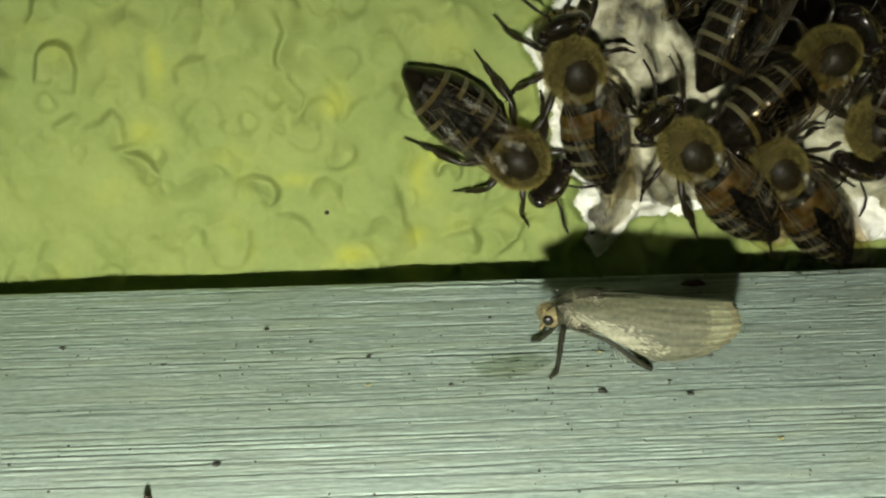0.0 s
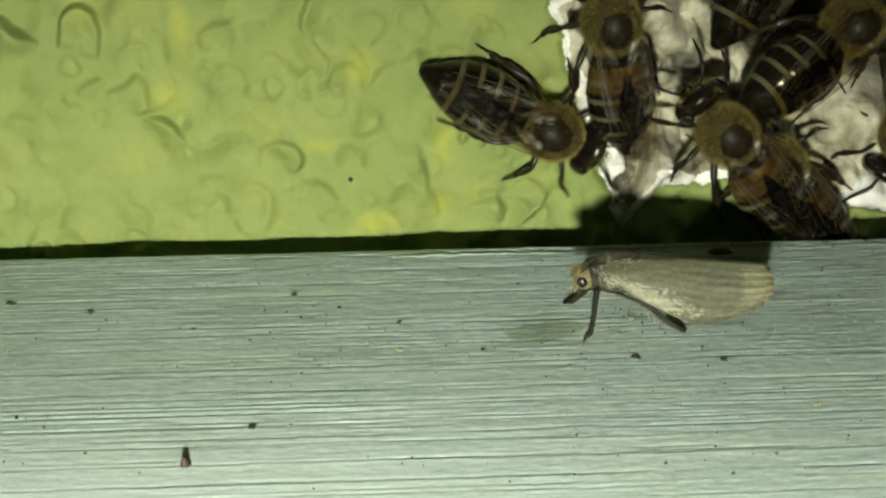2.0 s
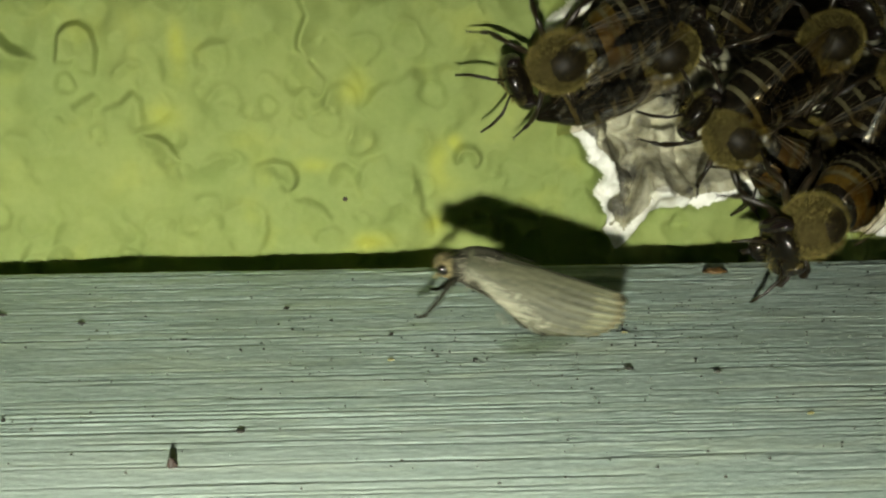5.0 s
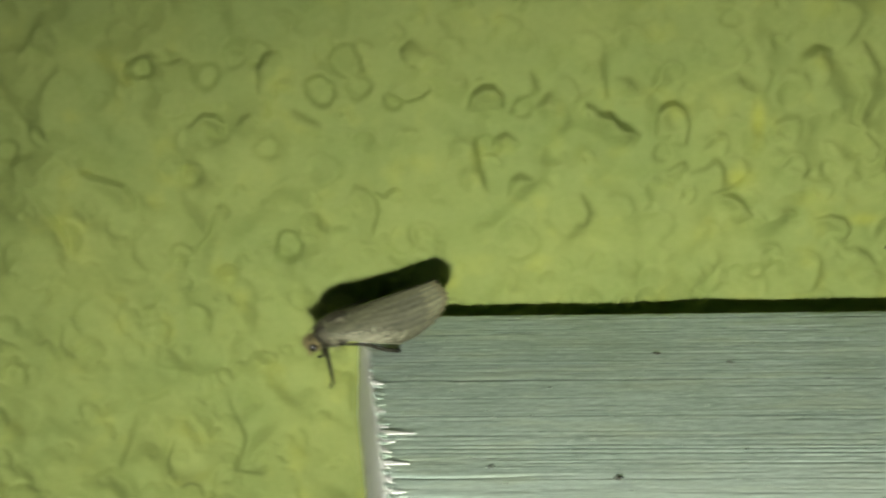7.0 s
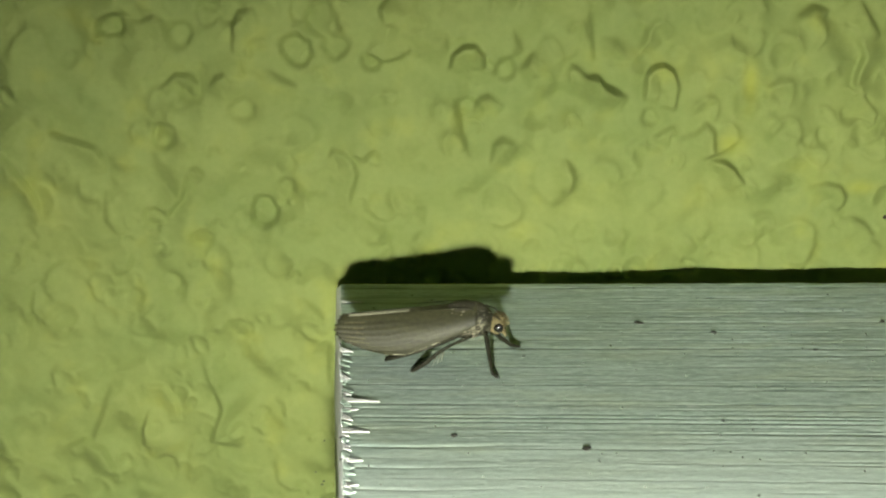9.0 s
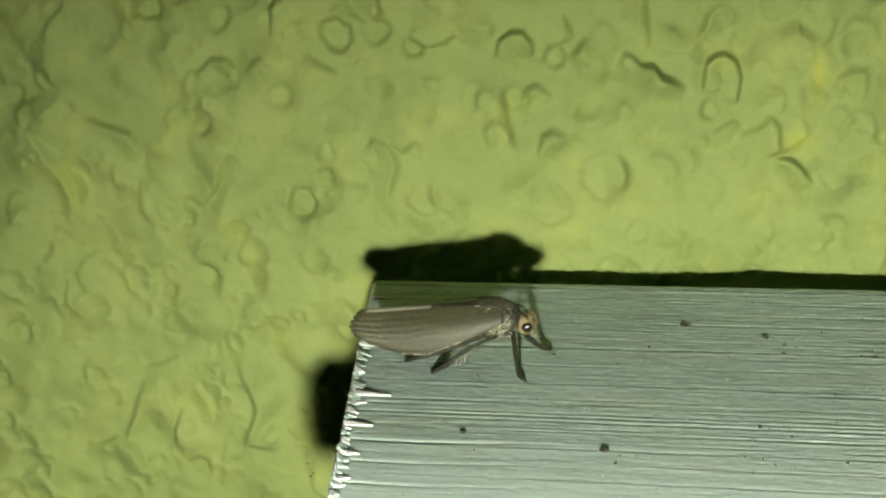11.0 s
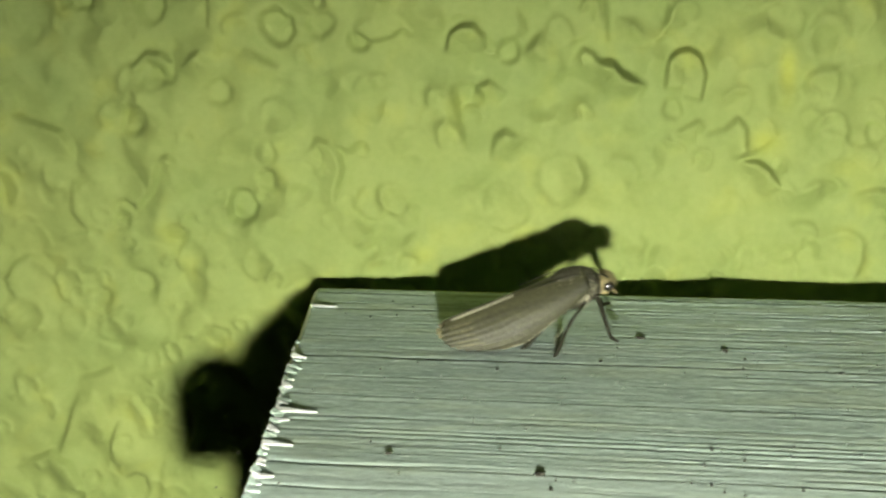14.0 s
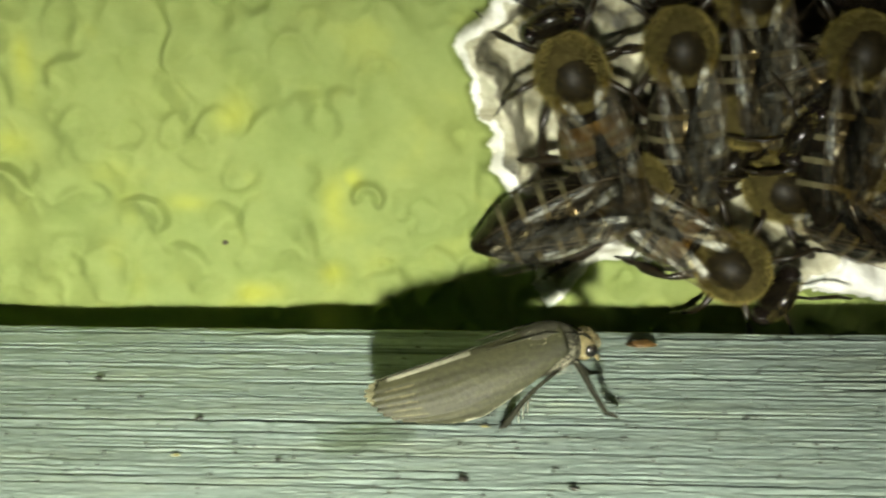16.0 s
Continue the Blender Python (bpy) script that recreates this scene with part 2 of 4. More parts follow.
class Shape:
    """Collects vertices and faces, with a material slot for each face."""

    def __init__(self):
        self.v, self.f, self.s = [], [], []

    def rings(self, rings, slots=0, cap=True):
        base, k = len(self.v), len(rings[0])
        for r in rings:
            self.v += [tuple(p) for p in r]
        for a in range(len(rings) - 1):
            for b in range(k):
                c = (b + 1) % k
                self.f.append((base + a * k + b, base + a * k + c, base + (a + 1) * k + c, base + (a + 1) * k + b))
                self.s.append(slots[a] if isinstance(slots, list) else slots)
        if cap:
            for start, turn in ((base, True), (base + (len(rings) - 1) * k, False)):
                face = list(range(start, start + k))
                self.f.append(tuple(face[::-1] if turn else face))
                self.s.append(slots[0 if turn else -1] if isinstance(slots, list) else slots)
        return self

    def tube(self, path, radii, k=8, slots=0, flat=1.0):
        pts = [Vector(p) for p in path]
        rings = []
        for i, p in enumerate(pts):
            d = (pts[min(i + 1, len(pts) - 1)] - pts[max(i - 1, 0)]).normalized()
            side = d.cross(Vector((0, 0, 1)))
            side = side.normalized() if side.length > 0.05 else Vector((0, 1, 0))
            up = side.cross(d)
            rings.append([p + radii[i] * (math.cos(q) * side * flat + math.sin(q) * up) for q in (2 * math.pi * j / k for j in range(k))])
        return self.rings(rings, slots)

    def ball(self, centre, radii, nu=14, nv=9, slots=0, turn=None):
        m = turn or Matrix.Identity(3)
        c = Vector(centre)
        rings = []
        for i in range(nv + 1):
            a = math.pi * (0.02 + 0.96 * i / nv)
            rings.append([c + m @ Vector((-radii[0] * math.cos(a), radii[1] * math.sin(a) * math.cos(b), radii[2] * math.sin(a) * math.sin(b))) for b in (2 * math.pi * j / nu for j in range(nu))])
        return self.rings(rings, slots)

    def hair(self, root, tip, width):
        root, tip = Vector(root), Vector(tip)
        side = (tip - root).cross(Vector((random.uniform(-1, 1), random.uniform(-1, 1), random.uniform(-1, 1)))).normalized() * width
        b = len(self.v)
        self.v += [tuple(root - side), tuple(root + side), tuple(tip)]
        self.f.append((b, b + 1, b + 2))
        self.s.append(0)

    def sheet(self, grid, thick, slots=0):
        """A thin closed plate over a grid of points; thick is a vector."""
        nu, nv, base, t = len(grid), len(grid[0]), len(self.v), Vector(thick) / 2
        for sign in (1, -1):
            for row in grid:
                self.v += [tuple(Vector(p) + sign * t) for p in row]
        n = nu * nv
        for i in range(nu - 1):
            for j in range(nv - 1):
                a = base + i * nv + j
                q = (a, a + nv, a + nv + 1, a + 1)
                self.f += [q, tuple(x + n for x in q[::-1])]
                self.s += [slots, slots]
        edge = [i * nv for i in range(nu)] + [(nu - 1) * nv + j for j in range(1, nv)] + [i * nv + nv - 1 for i in range(nu - 2, -1, -1)] + list(range(nv - 2, 0, -1))
        for a, b in zip(edge, edge[1:] + edge[:1]):
            self.f.append((base + b, base + a, base + a + n, base + b + n))
            self.s.append(slots)
        return self

    def done(self, name, mats, parent=None, label="", smooth=True):
        return put(name, self.v, self.f, mats, parent, label, smooth, self.s)


def root(name, label, category, group=""):
    return tagged(new(name), label, category, group)


def at(x, y, z, rx=0, ry=0, rz=0):
    return pose(x * C, y * C, z * C, rx, ry, rz)


# ---- hive wall: moulded bead foam under green paint, gnawed away round the entrance ----
def smooth_noise(x, z, scale, seed):
    rng = np.random.RandomState(seed)
    g = rng.rand(64, 64)
    u, w = x * scale, z * scale
    i, j = np.floor(u).astype(int), np.floor(w).astype(int)
    a, b = u - i, w - j
    a, b = a ** 3 * (a * (6 * a - 15) + 10), b ** 3 * (b * (6 * b - 15) + 10)
    i, j = i % 64, j % 64
    i2, j2 = (i + 1) % 64, (j + 1) % 64
    return (g[i, j] * (1 - a) + g[i2, j] * a) * (1 - b) + (g[i, j2] * (1 - a) + g[i2, j2] * a) * b - 0.5


def bead(h, x, z, cx, cz, r, rise, edge, a0=90.0, spread=360.0, hollow=False):
    """Adds one bead to the relief h: a lip round a0 that sinks back towards the middle, or a hollow with a flat floor."""
    near = (np.abs(x - cx) < r * 1.9) & (np.abs(z - cz) < r * 1.9)
    if not near.any():
        return
    px, pz = x[near] - cx, z[near] - cz
    turn = np.arctan2(pz, px)
    d = np.hypot(px, pz) / (1 + 0.09 * np.sin(2 * turn + 37 * cx) + 0.06 * np.sin(3 * turn + 53 * cz) + 0.02 * np.sin(7 * turn + 11 * cx))
    body = 1 / (1 + np.exp(np.clip((d - r) / edge, -50, 50)))
    if hollow:
        h[near] -= rise * body * (0.7 + 0.3 * np.clip(d / r, 0, 1) ** 2)
        return
    away = np.abs((np.degrees(turn) - a0 + 180) % 360 - 180)
    win = np.clip((spread / 2 + 25 - away) / 50, 0, 1) if spread < 355 else 0.75 + 0.25 * np.cos(np.radians(away))
    win = win * win * (3 - 2 * win)
    h[near] += rise * win * body * np.clip(d / r, 0, 1) ** 2.2


def foam_limit(z):
    """The x at which the paint is gnawed away, for a height on the wall."""
    return np.interp(z, (-0.1, 0.3, 0.6, 0.95, 1.3, 1.55, 2.0), (5.40, 5.39, 5.22, 5.14, 4.98, 5.20, 5.10))


def hive_wall():
    xs = np.concatenate([np.linspace(-30, -3.8, 12)[:-1], np.arange(-3.8, 7.7, 0.0095), np.linspace(7.7, 30, 30)])
    zs = np.concatenate([np.linspace(-18, -2.0, 9)[:-1], np.arange(-2.0, 2.4, 0.0095), np.linspace(2.4, 22, 30)])
    x, z = np.meshgrid(xs, zs, indexing="ij")
    h = 0.06 * smooth_noise(x, z, 0.9, 3) + 0.07 * smooth_noise(x * 0.9 + z * 0.4, z * 0.9 - x * 0.4, 2.3, 4) + 0.085 * smooth_noise(x * 0.8 + z * 0.6, z * 0.8 - x * 0.6, 4.6, 6) + 0.03 * smooth_noise(x * 0.7 - z * 0.7, z * 0.7 + x * 0.7, 8.5, 5)
    rng = np.random.RandomState(11)
    spots = []

    def rim(cx, cz, r, strong, a0, spread):
        """A bead of which a part of the rim stands out."""
        spots.append((cx, cz, r))
        bead(h, x, z, cx, cz, r, 0.10 * strong, 0.016 - 0.008 * strong, a0, spread)

    def dent(cx, cz, r, strong):
        spots.append((cx, cz, r))
        bead(h, x, z, cx, cz, r, 0.13 * strong, 0.010, hollow=True)

    def seam(corners, strong, wide=0.017):
        """A winding crease where one bead overlaps the next: a steep step that sinks back behind; it fades out at both ends."""
        trail = []
        total = len(corners) - 1
        for k, ((ax, az), (bx, bz)) in enumerate(zip(corners, corners[1:])):
            steps = max(3, int(math.hypot(bx - ax, bz - az) / 0.009))
            trail += [(ax + (bx - ax) * i / steps, az + (bz - az) * i / steps, math.sin(math.pi * (0.08 + 0.84 * (k + i / steps) / total)) ** 0.6) for i in range(steps)]
        for _ in range(4):
            trail = trail[:1] + [((p[0] + 2 * q[0] + r[0]) / 4, (p[1] + 2 * q[1] + r[1]) / 4, q[2]) for p, q, r in zip(trail, trail[1:], trail[2:])] + trail[-1:]
        ax, az = [p[0] for p in trail], [p[1] for p in trail]
        mx, mz = sum(ax) / len(ax), sum(az) / len(az)
        spots.append((mx, mz, 0.07))
        i0, i1 = np.searchsorted(xs, (min(ax) - 0.25, max(ax) + 0.25))
        j0, j1 = np.searchsorted(zs, (min(az) - 0.25, max(az) + 0.25))
        if i1 - i0 < 2 or j1 - j0 < 2:
            return
        # the inner side of the bend is the higher one, or the lower side of a straight crease
        bent = sum((q[0] - p[0]) * (mz - p[1]) - (q[1] - p[1]) * (mx - p[0]) for p, q in zip(trail, trail[1:]))
        if abs(bent) < 0.004:
            bent = trail[0][0] - trail[-1][0]
        turn = 1 if bent > 0 else -1
        sx, sz = x[i0:i1, j0:j1], z[i0:i1, j0:j1]
        best, side, full = np.full(sx.shape, 9.0), np.zeros_like(sx), np.zeros_like(sx)
        for k, (qx, qz, w) in enumerate(trail):
            p, q = trail[max(k - 1, 0)], trail[min(k + 1, len(trail) - 1)]
            dx, dz, tx, tz = sx - qx, sz - qz, q[0] - p[0], q[1] - p[1]
            far = dx ** 2 + dz ** 2
            close = far < best
            best = np.where(close, far, best)
            side = np.where(close, turn * (tx * dz - tz * dx) / (math.hypot(tx, tz) + 1e-9), side)
            full = np.where(close, w * np.exp(-np.maximum(far - (tx * dz - tz * dx) ** 2 / (tx * tx + tz * tz + 1e-12), 0) / 0.03 ** 2), full)
        step = 1 / (1 + np.exp(np.clip(-side / ((0.30 + 0.4 * (1 - strong)) * wide), -50, 50)))
        high = step * np.exp(-(np.maximum(side, 0) / 0.10) ** 2) - 0.22 * np.exp(-(np.minimum(side + 0.3 * wide, 0) / (3.0 * wide)) ** 2) * (1 - step)
        h[i0:i1, j0:j1] += 0.095 * strong * full * high

    # the creases and beads that stand out by their shape
    seam([(2.10, 1.17), (2.12, 1.31), (2.17, 1.36), (2.24, 1.37), (2.31, 1.32), (2.34, 1.22), (2.32, 1.08)], 1.00)
    seam([(1.74, 1.30), (1.81, 1.28), (1.84, 1.23), (1.90, 1.20), (1.97, 1.17)], 0.80)
    seam([(1.85, 1.55), (1.91, 1.53), (1.95, 1.48)], 0.40)
    seam([(2.68, 1.55), (2.69, 1.48), (2.75, 1.44)], 0.50)
    seam([(2.16, 0.85), (2.24, 0.91), (2.31, 0.94), (2.33, 0.90)], 0.50)
    seam([(2.37, 0.86), (2.46, 0.89), (2.53, 0.96), (2.59, 0.90), (2.59, 0.80), (2.60, 0.74)], 0.55)
    seam([(2.59, 0.69), (2.67, 0.68), (2.73, 0.64), (2.79, 0.55)], 1.00)
    seam([(2.92, 1.10), (2.92, 1.21), (3.00, 1.24), (3.09, 1.26), (3.14, 1.30)], 0.40)
    seam([(2.92, 0.51), (2.99, 0.56), (3.08, 0.57), (3.13, 0.54)], 0.40)
    seam([(3.28, 0.50), (3.37, 0.53), (3.46, 0.50), (3.50, 0.43), (3.49, 0.36), (3.45, 0.33)], 0.75)
    seam([(2.40, 0.16), (2.46, 0.11), (2.49, 0.05)], 0.35)
    seam([(2.56, 0.04), (2.57, 0.12), (2.62, 0.14)], 0.40)
    seam([(2.01, 0.02), (2.03, 0.10), (2.07, 0.14)], 0.30)
    seam([(3.51, 1.18), (3.57, 1.16), (3.62, 1.09), (3.68, 1.00), (3.67, 0.93), (3.64, 0.91)], 0.90)
    seam([(3.89, 0.82), (3.94, 0.87), (3.97, 0.93), (4.05, 0.98)], 0.50)
    seam([(4.11, 0.99), (4.21, 1.06), (4.28, 1.04)], 0.35)
    seam([(4.34, 1.05), (4.42, 1.09), (4.51, 1.06), (4.55, 1.00)], 0.40)
    seam([(3.89, 0.28), (3.87, 0.39), (3.92, 0.49), (4.03, 0.53)], 0.40)
    seam([(4.22, 0.45), (4.24, 0.36), (4.27, 0.27), (4.27, 0.17), (4.33, 0.10), (4.35, 0.00)], 0.50)
    seam([(5.13, 0.48), (5.13, 0.59), (5.14, 0.71)], 0.40)
    seam([(4.81, 0.17), (4.90, 0.22), (4.99, 0.17), (5.04, 0.09), (4.99, 0.02), (4.90, -0.04)], 0.50)
    seam([(4.49, 0.03), (4.57, 0.07), (4.64, 0.08), (4.71, 0.10), (4.77, 0.02), (4.75, -0.05)], 0.55)
    seam([(3.49, 0.26), (3.58, 0.26), (3.65, 0.22), (3.70, 0.15)], 0.55)
    seam([(4.28, 0.69), (4.31, 0.60), (4.26, 0.51)], 0.40)
    seam([(-1.41, 1.78), (-1.30, 1.76), (-1.20, 1.80), (-1.13, 1.76), (-1.14, 1.66)], 0.55)
    seam([(-0.68, 1.57), (-0.67, 1.72), (-0.63, 1.81), (-0.53, 1.83)], 0.65)
    seam([(-0.63, 1.51), (-0.62, 1.39)], 0.35)
    seam([(-1.18, 1.32), (-1.09, 1.40), (-0.99, 1.39), (-0.94, 1.33), (-0.94, 1.28)], 0.70)
    seam([(-0.85, 1.32), (-0.80, 1.38), (-0.74, 1.40), (-0.70, 1.34)], 0.50)
    seam([(-0.43, 1.40), (-0.34, 1.34), (-0.27, 1.30)], 0.55)
    seam([(-1.98, 1.10), (-1.99, 1.02), (-1.91, 0.98), (-1.76, 0.94), (-1.68, 0.91), (-1.63, 0.83), (-1.62, 0.75)], 0.65)
    seam([(-2.36, 0.92), (-2.27, 0.80), (-2.21, 0.68), (-2.16, 0.56), (-2.12, 0.40)], 0.65)
    seam([(-2.31, 1.10), (-2.25, 1.08), (-2.17, 1.14)], 0.40)
    seam([(-1.64, 0.58), (-1.66, 0.38), (-1.58, 0.25)], 0.35)
    seam([(-1.00, 1.00), (-1.00, 0.85)], 0.30)
    seam([(-1.05, 0.74), (-0.99, 0.76), (-0.94, 0.71), (-0.98, 0.66)], 0.60)
    seam([(-1.05, 0.73), (-1.08, 0.61), (-1.11, 0.53), (-1.19, 0.45), (-1.25, 0.36)], 0.60)
    seam([(0.35, 1.74), (0.33, 1.81), (0.38, 1.86)], 0.70)
    seam([(0.37, 1.71), (0.43, 1.69)], 0.45)
    seam([(0.25, 1.48), (0.34, 1.45), (0.46, 1.47), (0.52, 1.53)], 0.65)
    seam([(0.79, 1.41), (0.81, 1.49), (0.88, 1.54), (0.96, 1.54), (1.02, 1.47), (1.02, 1.40)], 0.95)
    seam([(1.28, 1.38), (1.34, 1.46)], 0.65)
    seam([(0.77, 1.61), (0.77, 1.53)], 0.45)
    seam([(1.23, 1.61), (1.27, 1.51)], 0.50)
    seam([(1.64, 1.37), (1.72, 1.30), (1.79, 1.31), (1.83, 1.25), (1.93, 1.20)], 0.95)
    seam([(1.73, 1.71), (1.75, 1.56), (1.76, 1.43)], 0.50)
    seam([(0.94, 1.09), (0.97, 1.16), (1.04, 1.19), (1.13, 1.13)], 0.60)
    seam([(1.05, 0.75), (1.08, 0.86), (1.14, 0.90), (1.22, 0.85)], 0.60)
    seam([(0.81, 1.16), (0.85, 0.96), (0.90, 0.78)], 0.50)
    seam([(-0.08, 0.79), (-0.04, 0.85), (0.04, 0.83), (0.10, 0.76), (0.12, 0.66), (0.08, 0.54), (0.06, 0.44)], 0.65)
    seam([(0.47, 0.34), (0.51, 0.42), (0.57, 0.41)], 0.45)
    seam([(0.49, 0.18), (0.55, 0.24)], 0.35)
    seam([(1.58, 0.72), (1.63, 0.62), (1.61, 0.52)], 0.50)
    seam([(0.17, 0.33), (0.23, 0.27), (0.33, 0.24)], 0.40)
    seam([(3.14, 1.69), (3.22, 1.74), (3.29, 1.72)], 0.80)
    seam([(3.55, 1.74), (3.62, 1.62), (3.67, 1.54)], 0.70)
    seam([(3.53, 1.49), (3.57, 1.40), (3.52, 1.28), (3.51, 1.20), (3.61, 1.12), (3.68, 0.99), (3.67, 0.86)], 0.80)
    seam([(2.11, 1.61), (2.11, 1.54), (2.08, 1.47)], 0.55)
    seam([(2.72, 1.01), (2.73, 1.23)], 0.40)
    seam([(-2.23, -0.12), (-2.27, -0.27), (-2.21, -0.37)], 0.50)
    seam([(-2.38, -0.37), (-2.36, -0.53)], 0.40)
    seam([(-1.78, -0.92), (-1.87, -1.15), (-1.95, -1.30)], 0.45)
    seam([(-1.65, -0.88), (-1.62, -1.02), (-1.58, -1.08)], 0.45)
    seam([(-1.51, -0.88), (-1.38, -0.89), (-1.29, -1.03), (-1.28, -1.17)], 0.55)
    seam([(-1.51, -1.10), (-1.56, -1.23), (-1.57, -1.35)], 0.65)
    seam([(-1.14, -0.10), (-1.18, -0.23)], 0.30)
    seam([(-1.06, -0.76), (-1.01, -0.90), (-0.96, -1.08), (-1.01, -1.21), (-1.07, -1.35), (-0.88, -1.40)], 0.45)
    seam([(-0.30, -0.25), (-0.22, -0.32), (-0.18, -0.38)], 0.55)
    seam([(-2.24, -1.42), (-2.01, -1.31), (-1.87, -1.38), (-1.81, -1.57)], 0.55)
    seam([(-2.58, -1.26), (-2.50, -1.42)], 0.45)
    seam([(-0.93, -1.54), (-0.85, -1.59), (-0.70, -1.62)], 0.45)
    seam([(-1.55, -0.53), (-1.45, -0.57), (-1.35, -0.55)], 0.40)
    seam([(-1.74, -0.77), (-1.64, -0.75), (-1.51, -0.70)], 0.40)
    seam([(-1.63, -1.71), (-1.47, -1.77)], 0.35)
    seam([(-2.57, -1.36), (-2.42, -1.46), (-2.21, -1.56), (-2.14, -1.68)], 0.40)
    rim(4.55, 0.49, 0.080, 1.00, 80, 220)
    rim(2.02, 1.53, 0.105, 0.35, 270, 180)
    rim(2.63, 1.16, 0.111, 0.35, 130, 170)
    rim(3.01, 1.41, 0.101, 0.35, 90, 300)
    rim(2.96, 0.95, 0.055, 0.30, 90, 360)
    rim(3.05, 0.77, 0.097, 0.35, 90, 360)
    rim(3.28, 0.71, 0.070, 0.40, 60, 360)
    rim(1.90, 0.16, 0.075, 0.35, 270, 260)
    rim(2.75, 0.05, 0.063, 0.30, 200, 200)
    rim(3.42, 1.47, 0.136, 0.30, 60, 200)
    rim(3.66, 0.79, 0.105, 0.40, 300, 180)
    rim(3.91, 1.19, 0.098, 0.40, 20, 260)
    rim(4.18, 1.25, 0.112, 0.55, 100, 360)
    rim(4.16, 1.46, 0.111, 0.35, 270, 180)
    rim(3.89, 0.64, 0.085, 0.50, 250, 260)
    rim(4.24, 0.60, 0.079, 0.40, 0, 180)
    rim(5.08, 0.32, 0.055, 0.45, 80, 300)
    rim(5.27, 0.25, 0.045, 0.35, 60, 300)
    rim(4.46, 1.49, 0.091, 0.35, 260, 170)
    rim(3.72, 1.23, 0.069, 0.30, 90, 200)
    dent(-1.50, 1.74, 0.080, 0.80)
    dent(-0.06, 1.74, 0.114, 0.45)
    dent(-0.25, 1.54, 0.100, 0.60)
    dent(-1.20, 0.98, 0.086, 0.50)
    dent(-0.55, 0.40, 0.096, 0.65)
    dent(0.25, 1.45, 0.054, 0.60)
    dent(1.16, 1.37, 0.065, 0.50)
    rim(0.29, 0.44, 0.095, 0.50, 260, 300)
    rim(-1.33, 1.63, 0.077, 0.35, 270, 200)
    rim(-1.29, 1.47, 0.085, 0.35, 250, 260)
    rim(-0.09, 1.36, 0.054, 0.40, 90, 360)
    rim(0.04, 1.18, 0.085, 0.40, 60, 300)
    rim(0.30, 1.14, 0.093, 0.45, 90, 160)
    rim(0.32, 1.04, 0.101, 0.45, 270, 220)
    rim(-1.74, 0.63, 0.087, 0.50, 215, 160)
    dent(-1.35, 0.31, 0.048, 0.40)
    rim(-0.31, 0.26, 0.112, 0.35, 90, 180)
    rim(-0.61, 0.31, 0.120, 0.25, 90, 360)
    rim(-0.46, 0.03, 0.101, 0.45, 270, 300)
    rim(-0.73, -0.03, 0.089, 0.30, 90, 360)
    rim(1.11, 1.56, 0.133, 0.35, 270, 150)
    rim(0.64, 1.13, 0.077, 0.30, 90, 300)
    rim(1.37, 1.01, 0.085, 0.30, 250, 240)
    rim(2.58, 1.69, 0.120, 0.45, 270, 200)
    rim(2.78, 1.53, 0.106, 0.45, 250, 300)
    rim(3.04, 1.45, 0.113, 0.40, 90, 360)
    rim(2.00, 1.57, 0.136, 0.35, 270, 160)
    rim(3.02, 1.16, 0.095, 0.35, 60, 300)
    rim(3.11, 0.78, 0.077, 0.30, 90, 360)
    rim(-0.43, -1.60, 0.169, 0.45, 215, 140)
    rim(-2.12, 1.05, 0.118, 0.35, 90, 140)
    rim(2.13, 1.74, 0.113, 0.30, 280, 160)
    rim(3.33, 0.41, 0.094, 0.30, 120, 200)
    rim(2.47, 0.06, 0.103, 0.40, 30, 160)
    rim(2.83, -0.01, 0.103, 0.40, 40, 150)
    # the rest: faint overlapping beads and short creases
    while len(spots) < 1150:
        cx, cz, r = rng.uniform(-3.8, 7.6), rng.uniform(-1.95, 2.35), rng.choice((0.05, 0.065, 0.08, 0.1, 0.13)) * rng.uniform(0.9, 1.15)
        if all((cx - a) ** 2 + (cz - b) ** 2 > (0.55 * (r + q)) ** 2 for a, b, q in spots):
            if rng.rand() < 0.12:
                dent(cx, cz, min(r, 0.08), rng.uniform(0.15, 0.4))
            else:
                rim(cx, cz, r, rng.choice((0.18, 0.25, 0.32, 0.45)), rng.uniform(20, 140), rng.uniform(110, 330))
    for _ in range(40):
        px, pz, way = rng.uniform(-3.7, 5), rng.uniform(-1.9, 2.3), rng.uniform(0, 6.28)
        bend, line = rng.uniform(-9, 9), []
        for k in range(rng.randint(4, 9)):
            if rng.rand() < 0.3:
                bend = rng.uniform(-10, 10)
            way += bend * 0.05
            line.append((px, pz))
            px, pz = px + 0.05 * math.cos(way), pz + 0.05 * math.sin(way)
        seam(line, rng.choice((0.15, 0.22, 0.3)), rng.uniform(0.016, 0.022))
    # gnawed foam and the entrance hole
    ragged = 0.09 * smooth_noise(x, z, 4.2, 8) + 0.08 * smooth_noise(x, z, 10.5, 9) + 0.03 * smooth_noise(x, z, 23, 10)
    below = np.interp(x, (5.3, 5.42, 5.5, 5.62, 5.72, 6.0, 6.3, 6.7, 7.2), (0.3, 0.02, -0.09, -0.02, 0.16, 0.12, 0.22, 0.0, -0.08))
    inside = np.minimum(x - foam_limit(z) - ragged, np.minimum(9.0 - x, np.minimum(z - below + 0.7 * ragged, 3.3 - z)))
    bright = np.clip((x - 6.75) / 0.3, 0, 1) * np.clip((0.85 - z) / 0.2, 0, 1)
